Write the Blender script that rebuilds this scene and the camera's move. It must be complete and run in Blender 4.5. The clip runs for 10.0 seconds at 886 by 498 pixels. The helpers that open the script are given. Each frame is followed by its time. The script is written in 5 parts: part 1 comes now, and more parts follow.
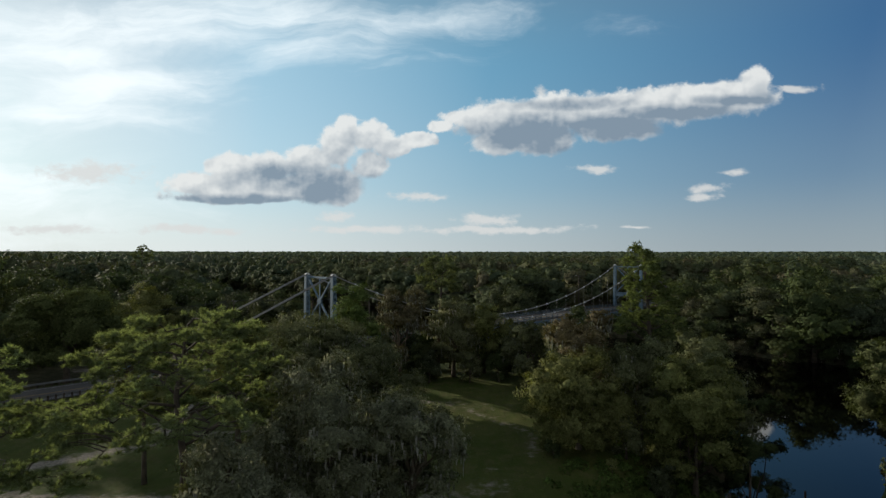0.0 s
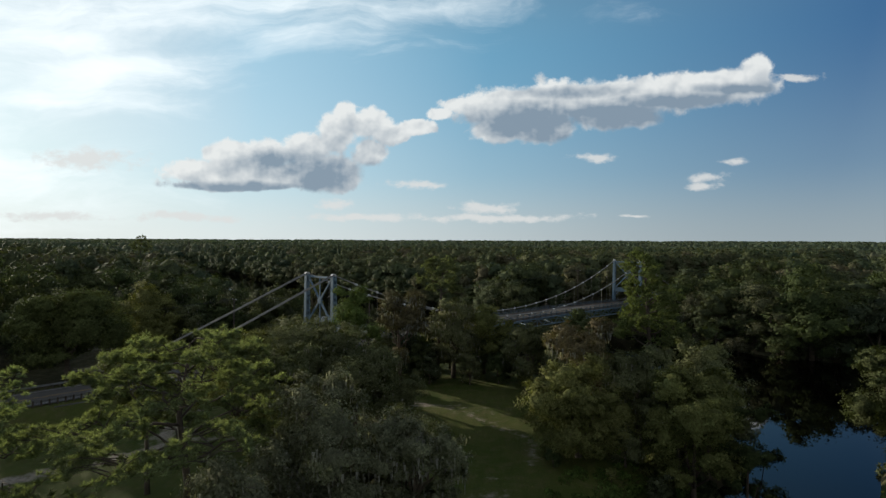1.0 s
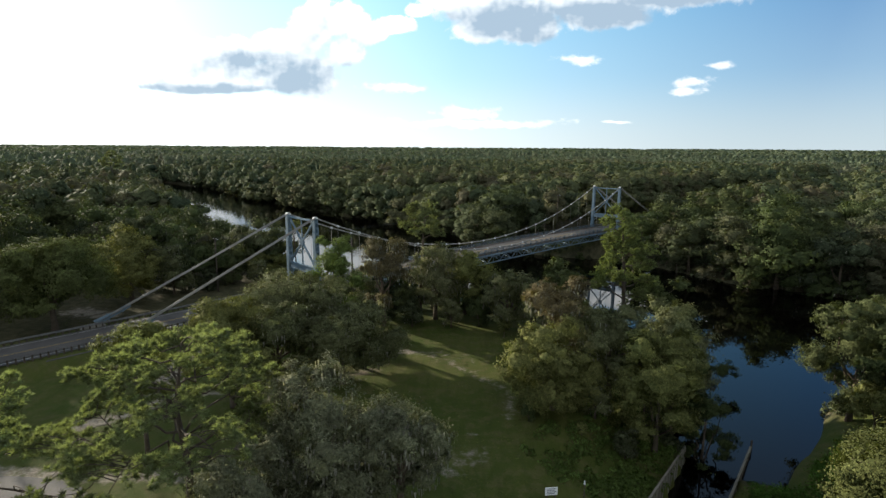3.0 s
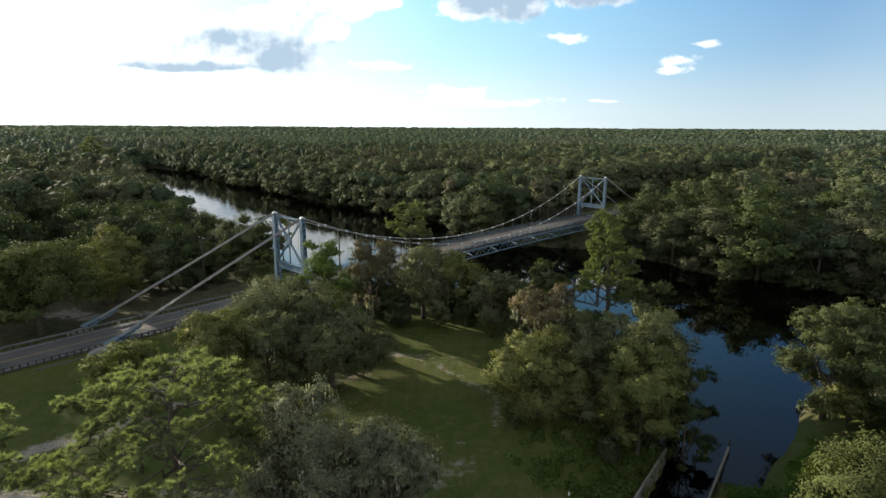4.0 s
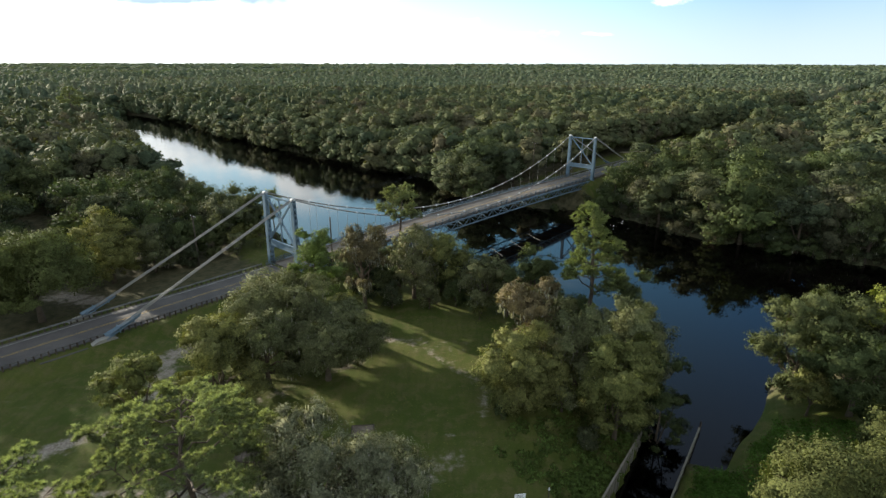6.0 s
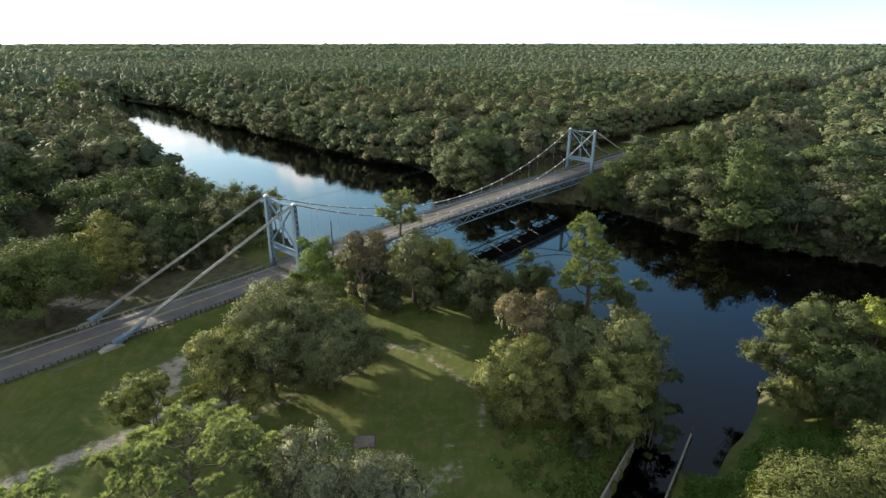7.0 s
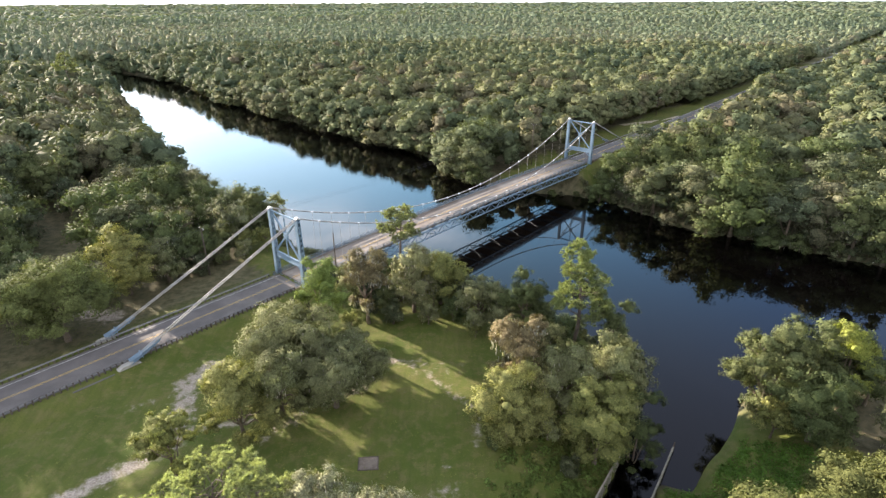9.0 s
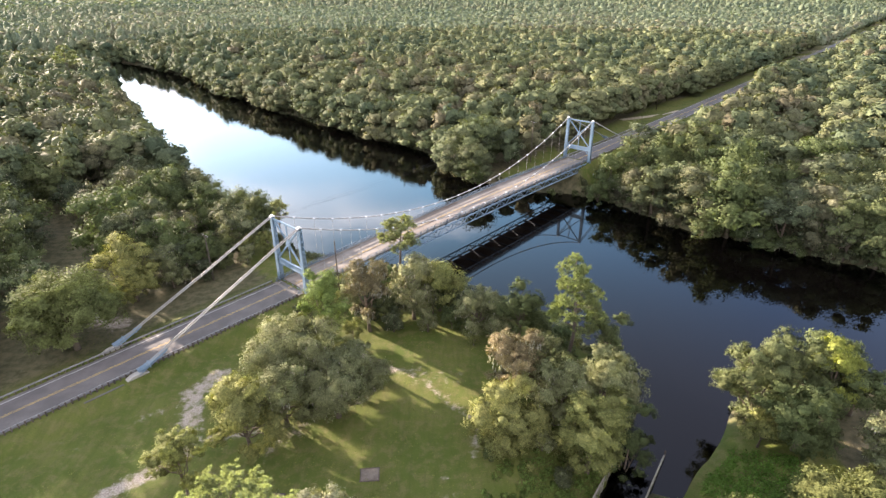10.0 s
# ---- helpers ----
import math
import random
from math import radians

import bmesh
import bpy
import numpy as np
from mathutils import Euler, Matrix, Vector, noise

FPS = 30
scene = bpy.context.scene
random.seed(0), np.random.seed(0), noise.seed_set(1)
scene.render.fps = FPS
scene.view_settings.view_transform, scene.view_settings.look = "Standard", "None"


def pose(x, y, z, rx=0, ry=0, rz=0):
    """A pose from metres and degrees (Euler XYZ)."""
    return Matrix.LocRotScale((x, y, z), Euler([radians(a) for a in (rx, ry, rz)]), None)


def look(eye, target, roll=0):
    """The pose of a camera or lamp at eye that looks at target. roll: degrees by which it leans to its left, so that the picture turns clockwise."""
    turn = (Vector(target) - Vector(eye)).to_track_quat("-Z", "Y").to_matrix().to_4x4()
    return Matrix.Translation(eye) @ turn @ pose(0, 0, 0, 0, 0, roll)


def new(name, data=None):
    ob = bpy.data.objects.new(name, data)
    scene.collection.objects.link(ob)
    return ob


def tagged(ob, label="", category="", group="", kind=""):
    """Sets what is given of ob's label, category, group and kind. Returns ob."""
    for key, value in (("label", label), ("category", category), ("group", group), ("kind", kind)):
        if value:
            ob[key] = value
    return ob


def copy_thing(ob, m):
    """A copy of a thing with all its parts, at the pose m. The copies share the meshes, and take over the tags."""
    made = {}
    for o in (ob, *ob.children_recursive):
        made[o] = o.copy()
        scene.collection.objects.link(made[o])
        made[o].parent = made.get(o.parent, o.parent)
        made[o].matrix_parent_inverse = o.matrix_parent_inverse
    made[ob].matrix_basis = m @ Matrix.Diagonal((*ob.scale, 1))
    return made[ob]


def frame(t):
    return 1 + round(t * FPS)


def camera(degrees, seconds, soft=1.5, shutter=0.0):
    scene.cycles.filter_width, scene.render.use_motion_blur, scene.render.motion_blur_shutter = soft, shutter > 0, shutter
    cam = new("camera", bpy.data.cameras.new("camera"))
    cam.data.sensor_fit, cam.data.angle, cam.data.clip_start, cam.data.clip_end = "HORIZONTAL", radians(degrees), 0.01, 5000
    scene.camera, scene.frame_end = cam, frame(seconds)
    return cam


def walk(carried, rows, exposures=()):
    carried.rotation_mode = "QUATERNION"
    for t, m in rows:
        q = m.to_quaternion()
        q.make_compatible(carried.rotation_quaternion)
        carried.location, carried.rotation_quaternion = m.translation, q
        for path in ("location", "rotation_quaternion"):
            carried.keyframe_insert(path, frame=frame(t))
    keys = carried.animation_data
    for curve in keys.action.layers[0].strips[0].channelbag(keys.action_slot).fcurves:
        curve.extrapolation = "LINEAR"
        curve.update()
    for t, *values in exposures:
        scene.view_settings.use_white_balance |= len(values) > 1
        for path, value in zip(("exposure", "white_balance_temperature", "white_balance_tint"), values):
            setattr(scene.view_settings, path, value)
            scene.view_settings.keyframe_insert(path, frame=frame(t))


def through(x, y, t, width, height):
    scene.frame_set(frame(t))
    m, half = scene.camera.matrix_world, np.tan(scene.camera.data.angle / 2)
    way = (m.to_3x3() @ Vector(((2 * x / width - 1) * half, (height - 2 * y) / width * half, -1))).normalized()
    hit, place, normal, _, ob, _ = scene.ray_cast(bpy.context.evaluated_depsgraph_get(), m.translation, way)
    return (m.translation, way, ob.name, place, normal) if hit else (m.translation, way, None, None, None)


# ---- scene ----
cam = camera(77.8, 10.0, 1.4)
PATH = [
    (0, (0.363, -0.050, 22.309), (-0.270, 9.929, 22.377), 0.02),
    (0.5, (0.214, -0.030, 23.326), (-0.407, 9.950, 23.453), 0.14),
    (1, (0.084, -0.010, 24.690), (-0.528, 9.970, 24.544), 0.23),
    (1.5, (-0.026, 0.010, 26.287), (-0.375, 9.969, 25.456), 0.30),
    (2, (-0.116, 0.030, 28.032), (-0.382, 9.924, 26.601), 0.34),
    (2.5, (-0.187, 0.050, 29.863), (-0.448, 9.904, 28.178), 0.37),
    (4, (-0.278, 0.111, 35.585), (-0.282, 9.872, 33.412), 0.33),
    (4.5, (-0.269, 0.131, 37.550), (-0.104, 9.818, 35.074), 0.29),
    (5, (-0.240, 0.151, 39.562), (-0.077, 9.761, 36.802), 0.25),
    (5.5, (-0.191, 0.171, 41.641), (-0.024, 9.706, 38.632), 0.19),
    (7, (0.075, 0.232, 48.491), (0.232, 9.584, 44.954), -0.01),
    (7.5, (0.204, 0.252, 51.023), (0.360, 9.570, 47.397), -0.08),
    (8, (0.352, 0.272, 53.679), (0.502, 9.553, 49.958), -0.15),
    (8.5, (0.520, 0.292, 56.436), (0.659, 9.458, 52.441), -0.22),
    (9, (0.708, 0.312, 59.254), (0.831, 9.411, 55.107), -0.28),
    (9.5, (0.916, 0.332, 62.068), (1.032, 9.359, 57.766), -0.33),
    (10, (1.144, 0.352, 64.790), (1.244, 9.334, 60.394), -0.37),
]
walk(cam, [(t, look(eye, target, roll)) for t, eye, target, roll in PATH],
     exposures=[(0, 0.02, 6300, 6), (1, 0.07, 6300, 6), (2.5, 0.86, 6400, 6), (4.5, 1.13, 6400, 6), (5.5, 1.30, 6400, 5), (7.5, 2.0, 6350, 6), (8.5, 2.52, 6450, 12), (10, 3.05, 6700, 21)])

# ---------------------------------------------------------------- world, sun
SUN_TO = Vector((-0.79, 0.61, 0.0)).normalized()      # where the sun stands, on the plan
SUN_ELEVATION = radians(12.5)
sun = new("sun", bpy.data.lights.new("sun", "SUN"))
sun.data.energy, sun.data.angle, sun.data.color = 4.4, radians(0.6), (1.0, 0.88, 0.72)
sun_from = SUN_TO * math.cos(SUN_ELEVATION) + Vector((0, 0, math.sin(SUN_ELEVATION)))
sun.matrix_world = look(sun_from * 300, (0, 0, 0))


class Nodes:
    """Short way to write node trees."""

    def __init__(self, tree):
        self.tree = tree
        tree.nodes.clear()

    def add(self, kind, **values):
        node = self.tree.nodes.new(kind)
        for key, value in values.items():
            if key == "blend":
                node.blend_type = value
            elif key == "op":
                node.operation = value
            elif key == "data":
                node.data_type = value
            elif key == "name":
                node.attribute_name = value
        return node

    def join(self, out, to):
        self.tree.links.new(out, to)

    def math(self, op, a, b=None, c=None, clamp=False):
        node = self.add("ShaderNodeMath", op=op)
        node.use_clamp = clamp
        for n, v in enumerate((a, b, c)):
            if v is None:
                continue
            if isinstance(v, (int, float)):
                node.inputs[n].default_value = v
            else:
                self.join(v, node.inputs[n])
        return node.outputs[0]

    def vec(self, op, a, b=None, c=None):
        node = self.add("ShaderNodeVectorMath", op=op)
        for n, v in enumerate((a, b, c)):
            if v is None:
                continue
            if isinstance(v, (tuple, list, Vector)):
                node.inputs[n].default_value = v
            else:
                self.join(v, node.inputs[n])
        return node.outputs["Value"] if op in ("LENGTH", "DOT_PRODUCT") else node.outputs[0]

    def noise(self, vector, scale, detail=4.0, rough=0.55, distort=0.0):
        node = self.add("ShaderNodeTexNoise")
        node.inputs["Scale"].default_value, node.inputs["Detail"].default_value = scale, detail
        node.inputs["Roughness"].default_value, node.inputs["Distortion"].default_value = rough, distort
        if vector is not None:
            self.join(vector, node.inputs["Vector"])
        return node

    def span(self, value, a, b, c=0.0, d=1.0, smooth=True):
        node = self.add("ShaderNodeMapRange")
        node.interpolation_type = "SMOOTHSTEP" if smooth else "LINEAR"
        for n, v in ((1, a), (2, b), (3, c), (4, d)):
            node.inputs[n].default_value = v
        self.join(value, node.inputs[0])
        return node.outputs[0]

    def mix(self, factor, a, b, blend="MIX"):
        node = self.add("ShaderNodeMix", data="RGBA", blend=blend)
        for n, v in ((0, factor), (6, a), (7, b)):
            if isinstance(v, (int, float)):
                node.inputs[n].default_value = v
            elif isinstance(v, (tuple, list)):
                node.inputs[n].default_value = (*v[:3], 1)
            else:
                self.join(v, node.inputs[n])
        return node.outputs[2]


world = bpy.data.worlds.new("sky")
scene.world = world
world.use_nodes = True
w = Nodes(world.node_tree)
SKY_STRENGTH = 0.075
sky = w.add("ShaderNodeTexSky")
sky.sky_type, sky.sun_disc = "NISHITA", False
sky.sun_elevation, sky.sun_rotation = SUN_ELEVATION, math.atan2(SUN_TO.x, SUN_TO.y)
sky.altitude, sky.air_density, sky.dust_density, sky.ozone_density = 30, 1.0, 0.45, 1.7
direction = w.add("ShaderNodeTexCoord").outputs["Generated"]
split = w.add("ShaderNodeSeparateXYZ")
w.join(direction, split.inputs[0])
dx, dy, dz = split.outputs
ahead = w.math("MAXIMUM", dy, 0.08)
tan_x, tan_z = w.math("DIVIDE", dx, ahead), w.math("DIVIDE", dz, ahead)
plane = w.add("ShaderNodeCombineXYZ")
w.join(w.math("ADD", tan_x, 0.063), plane.inputs[0])
w.join(tan_z, plane.inputs[1])
plane = plane.outputs[0]
coarse = w.noise(plane, 7, 3, 0.55).outputs["Color"]
wobble = w.vec("MULTIPLY", w.vec("SUBTRACT", coarse, (0.5, 0.5, 0.5)), (0.09, 0.05, 0))


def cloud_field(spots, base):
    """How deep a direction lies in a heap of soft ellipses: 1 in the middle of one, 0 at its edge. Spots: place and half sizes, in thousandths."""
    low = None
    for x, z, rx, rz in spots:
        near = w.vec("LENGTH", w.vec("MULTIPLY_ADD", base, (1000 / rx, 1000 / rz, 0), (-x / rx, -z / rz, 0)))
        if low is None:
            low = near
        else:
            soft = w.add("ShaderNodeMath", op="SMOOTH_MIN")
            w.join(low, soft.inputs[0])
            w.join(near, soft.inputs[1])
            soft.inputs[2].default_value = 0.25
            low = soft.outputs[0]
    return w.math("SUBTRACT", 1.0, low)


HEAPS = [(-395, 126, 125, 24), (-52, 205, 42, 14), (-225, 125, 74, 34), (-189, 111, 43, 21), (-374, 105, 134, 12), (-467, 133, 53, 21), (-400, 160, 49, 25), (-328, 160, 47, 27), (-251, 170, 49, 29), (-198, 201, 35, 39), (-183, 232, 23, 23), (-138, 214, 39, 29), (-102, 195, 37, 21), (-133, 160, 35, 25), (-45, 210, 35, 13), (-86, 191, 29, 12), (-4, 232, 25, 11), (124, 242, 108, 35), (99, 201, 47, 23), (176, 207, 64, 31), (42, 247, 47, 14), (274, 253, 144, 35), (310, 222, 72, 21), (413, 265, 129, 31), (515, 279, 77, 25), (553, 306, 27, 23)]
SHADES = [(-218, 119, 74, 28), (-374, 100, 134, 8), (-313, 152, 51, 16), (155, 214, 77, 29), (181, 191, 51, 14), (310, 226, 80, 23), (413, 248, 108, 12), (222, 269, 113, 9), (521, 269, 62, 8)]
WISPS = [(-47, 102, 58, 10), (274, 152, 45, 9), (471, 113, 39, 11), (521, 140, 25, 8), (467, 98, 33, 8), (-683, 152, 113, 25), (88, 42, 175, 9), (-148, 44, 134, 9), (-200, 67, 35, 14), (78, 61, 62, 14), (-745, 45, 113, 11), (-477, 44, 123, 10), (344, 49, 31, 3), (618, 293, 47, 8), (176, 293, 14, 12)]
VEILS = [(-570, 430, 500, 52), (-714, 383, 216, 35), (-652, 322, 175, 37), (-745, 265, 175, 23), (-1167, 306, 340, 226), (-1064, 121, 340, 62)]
TO_LIGHT = (-0.007, 0.012, 0)


def billows(base):
    """Rounded heads of three sizes, about nought."""
    a = w.math("ABSOLUTE", w.math("SUBTRACT", w.noise(base, 13, 2, 0.5).outputs["Fac"], 0.5))
    b = w.math("ABSOLUTE", w.math("SUBTRACT", w.noise(base, 33, 5, 0.62).outputs["Fac"], 0.5))
    return w.math("SUBTRACT", w.math("ADD", w.math("MULTIPLY", a, 3.0), w.math("MULTIPLY", b, 2.6)), 0.46)


bent = w.vec("ADD", plane, w.vec("MULTIPLY", wobble, (0.35, 0.35, 0)))
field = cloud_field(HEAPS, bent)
lumps = billows(bent)
swell, lit_swell = (w.noise(p, 17, 3, 0.55).outputs["Fac"] for p in (bent, w.vec("ADD", bent, TO_LIGHT)))
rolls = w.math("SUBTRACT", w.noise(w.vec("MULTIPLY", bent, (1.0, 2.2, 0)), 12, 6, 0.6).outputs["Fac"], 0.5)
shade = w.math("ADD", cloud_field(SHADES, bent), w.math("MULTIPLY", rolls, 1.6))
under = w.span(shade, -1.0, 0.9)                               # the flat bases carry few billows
heap = w.math("ADD", field, w.math("MULTIPLY", lumps, w.span(under, 0, 1, 0.50, 0.15)))
heap_a = w.span(heap, -0.26, 0.12)
fine = w.math("SUBTRACT", w.noise(w.vec("MULTIPLY", plane, (1.0, 1.8, 0)), 26, 8, 0.66).outputs["Fac"], 0.5)
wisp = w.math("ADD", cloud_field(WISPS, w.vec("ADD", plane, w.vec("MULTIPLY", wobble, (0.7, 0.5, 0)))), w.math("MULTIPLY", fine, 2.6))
wisp_a = w.math("MULTIPLY", w.span(wisp, -0.1, 0.75), 0.82)
# thin high cloud, drawn out in long threads, denser towards the sun
swept = w.vec("ADD", plane, w.vec("MULTIPLY", wobble, (1.6, 1.0, 0)))
threads = w.noise(w.vec("MULTIPLY", swept, (1.0, 4.2, 0)), 2.6, 8, 0.62, 0.4).outputs["Fac"]
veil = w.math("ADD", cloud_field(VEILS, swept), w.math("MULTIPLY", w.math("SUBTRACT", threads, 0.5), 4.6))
veil = w.math("MULTIPLY", w.span(veil, -0.9, 1.5), w.span(dz, 0.5, 0.8, 1.0, 0.25))
front = w.span(dy, 0.05, 0.25)
veil = w.math("MULTIPLY", veil, front)
gain = w.vec("MULTIPLY", sky.outputs[0], (0.95, 1.37, 1.64))
towards = w.vec("DOT_PRODUCT", direction, tuple(sun_from))                # deeper blue away from the sun
tones = w.add("ShaderNodeValToRGB")                                       # pale about the sun, deep blue across from it, paler again behind
while len(tones.color_ramp.elements) < 5:
    tones.color_ramp.elements.new(0.5)
for k, (at, tone) in enumerate(((-0.8, (0.46, 0.49, 0.52)), (0.12, (0.062, 0.168, 0.350)), (0.62, (0.225, 0.485, 0.655)), (0.87, (0.56, 0.82, 0.93)), (0.97, (0.94, 1.0, 0.98)))):
    tones.color_ramp.elements[k].position, tones.color_ramp.elements[k].color = (at + 1) / 2, (*tone, 1)
w.join(w.math("MULTIPLY_ADD", towards, 0.5, 0.5), tones.inputs[0])
gain = w.mix(0.78, gain, w.vec("MULTIPLY", tones.outputs[0], (10.0, 10.0, 10.4)))
gain = w.mix(w.span(dz, 0.30, 0.66, 0.0, 0.85), gain, (1.7, 1.8, 2.2))
gain = w.mix(w.span(w.math("MULTIPLY", dy, -1.0), -0.15, 0.6, 0.0, 0.85), gain, (4.55, 4.75, 4.95))     # neutral fill light added to the unseen sky behind
haze = w.span(dz, -0.04, 0.34, 1.0, 0.0)
sunward = w.span(tan_x, -0.7, 0.6, 1.0, 0.0)
wide = w.mix(w.math("MULTIPLY", haze, 0.7), gain, w.mix(sunward, (3.6, 4.75, 5.8), (9.2, 10.5, 11.0)))
low_sky = w.mix(w.math("MULTIPLY", w.span(dz, -0.03, 0.13, 1.0, 0.0), 0.85), wide, w.mix(sunward, (4.6, 5.1, 5.3), (10.4, 10.5, 10.2)))
with_veil = w.mix(w.math("MULTIPLY", veil, 0.9), low_sky, (13.6, 14.0, 14.2))
with_wisps = w.mix(w.math("MULTIPLY", wisp_a, front), with_veil, (9.6, 9.3, 9.1))
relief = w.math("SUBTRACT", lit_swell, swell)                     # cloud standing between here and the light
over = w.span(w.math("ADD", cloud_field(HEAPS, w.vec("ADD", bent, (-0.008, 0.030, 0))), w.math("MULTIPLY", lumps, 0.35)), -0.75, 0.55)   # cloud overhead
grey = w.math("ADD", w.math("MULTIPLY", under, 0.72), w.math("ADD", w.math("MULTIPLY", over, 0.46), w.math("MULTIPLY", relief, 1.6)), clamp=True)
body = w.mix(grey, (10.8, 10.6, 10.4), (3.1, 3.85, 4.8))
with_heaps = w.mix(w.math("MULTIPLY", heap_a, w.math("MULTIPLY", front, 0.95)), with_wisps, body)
back = w.add("ShaderNodeBackground")
back.inputs["Strength"].default_value = SKY_STRENGTH
w.join(with_heaps, back.inputs["Color"])
w.join(back.outputs[0], w.add("ShaderNodeOutputWorld").inputs["Surface"])

# ---------------------------------------------------------------- materials


def surface(name, build, rough=0.8, metal=0.0, spec=0.3, ior=1.5):
    """A node material: build(n, place) gives a colour socket or tuple and a height socket or None."""
    mat = bpy.data.materials.new(name)
    mat.use_nodes = True
    n = Nodes(mat.node_tree)
    place = n.add("ShaderNodeNewGeometry").outputs["Position"]
    colour, height, strength = build(n, place)
    bsdf = n.add("ShaderNodeBsdfPrincipled")
    bsdf.inputs["Metallic"].default_value, bsdf.inputs["Specular IOR Level"].default_value = metal, spec
    bsdf.inputs["IOR"].default_value = ior
    if isinstance(rough, (int, float)):
        bsdf.inputs["Roughness"].default_value = rough
    if isinstance(colour, tuple):
        bsdf.inputs["Base Color"].default_value = (*colour, 1)
    else:
        n.join(colour, bsdf.inputs["Base Color"])
    if height is not None:
        bump = n.add("ShaderNodeBump")
        bump.inputs["Strength"].default_value = strength
        bump.inputs["Distance"].default_value = 0.05
        n.join(height, bump.inputs["Height"])
        n.join(bump.outputs[0], bsdf.inputs["Normal"])
    n.join(bsdf.outputs[0], n.add("ShaderNodeOutputMaterial").inputs["Surface"])
    return mat


def two_tone(dark, light, big, small, bump=0.3):
    def build(n, place):
        a, b = n.noise(place, big, 3).outputs["Fac"], n.noise(place, small, 4, 0.65).outputs["Fac"]
        blend = n.math("ADD", n.math("MULTIPLY", n.span(a, 0.3, 0.7), 0.55), n.math("MULTIPLY", n.span(b, 0.3, 0.7), 0.45))
        return n.mix(blend, dark, light), b, bump
    return build


def leaves(name, tones, gloss=0.75, through=0.2, by_attribute=False, spread=0.3, grain=2.2, relief=0.3):
    """Foliage: a tone for each tree, spread a little from spray to spray, with light coming through."""
    mat = bpy.data.materials.new(name)
    mat.use_nodes = True
    n = Nodes(mat.node_tree)
    if by_attribute:
        pick = n.add("ShaderNodeAttribute", name="tint").outputs["Fac"]
    else:
        pick = n.add("ShaderNodeObjectInfo").outputs["Random"]
    ramp = n.add("ShaderNodeValToRGB")
    while len(ramp.color_ramp.elements) < len(tones):
        ramp.color_ramp.elements.new(0.5)
    for k, tone in enumerate(tones):
        ramp.color_ramp.elements[k].position = k / (len(tones) - 1)
        ramp.color_ramp.elements[k].color = (*tone, 1)
    n.join(pick, ramp.inputs[0])
    geometry = n.add("ShaderNodeNewGeometry")
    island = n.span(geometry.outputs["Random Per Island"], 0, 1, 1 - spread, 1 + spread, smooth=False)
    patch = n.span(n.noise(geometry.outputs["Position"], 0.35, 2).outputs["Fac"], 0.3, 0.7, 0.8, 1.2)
    # fine noise darkens and lightens the tone, putting small leaf shadows into the colour
    twig_shade = n.noise(geometry.outputs["Position"], grain, 4, 0.72).outputs["Fac"]
    patch = n.math("MULTIPLY", patch, n.span(twig_shade, 0.3, 0.7, 0.66, 1.34))
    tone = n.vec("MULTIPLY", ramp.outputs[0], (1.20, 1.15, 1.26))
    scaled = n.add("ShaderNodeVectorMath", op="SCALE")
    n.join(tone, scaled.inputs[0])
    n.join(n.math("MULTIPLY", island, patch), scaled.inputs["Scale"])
    bsdf = n.add("ShaderNodeBsdfPrincipled")
    bsdf.inputs["Roughness"].default_value, bsdf.inputs["Specular IOR Level"].default_value = gloss, 0.04
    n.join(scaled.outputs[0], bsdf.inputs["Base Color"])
    bump = n.add("ShaderNodeBump")                       # boughs and twigs finer than the sprays
    bump.inputs["Strength"].default_value, bump.inputs["Distance"].default_value = 0.8, relief
    n.join(twig_shade, bump.inputs["Height"])
    n.join(bump.outputs[0], bsdf.inputs["Normal"])
    glow = n.add("ShaderNodeBsdfTranslucent")
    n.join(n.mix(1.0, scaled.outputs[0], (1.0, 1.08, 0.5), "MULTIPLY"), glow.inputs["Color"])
    blend = n.add("ShaderNodeMixShader")
    blend.inputs[0].default_value = through
    n.join(bsdf.outputs[0], blend.inputs[1])
    n.join(glow.outputs[0], blend.inputs[2])
    n.join(blend.outputs[0], n.add("ShaderNodeOutputMaterial").inputs["Surface"])
    return mat


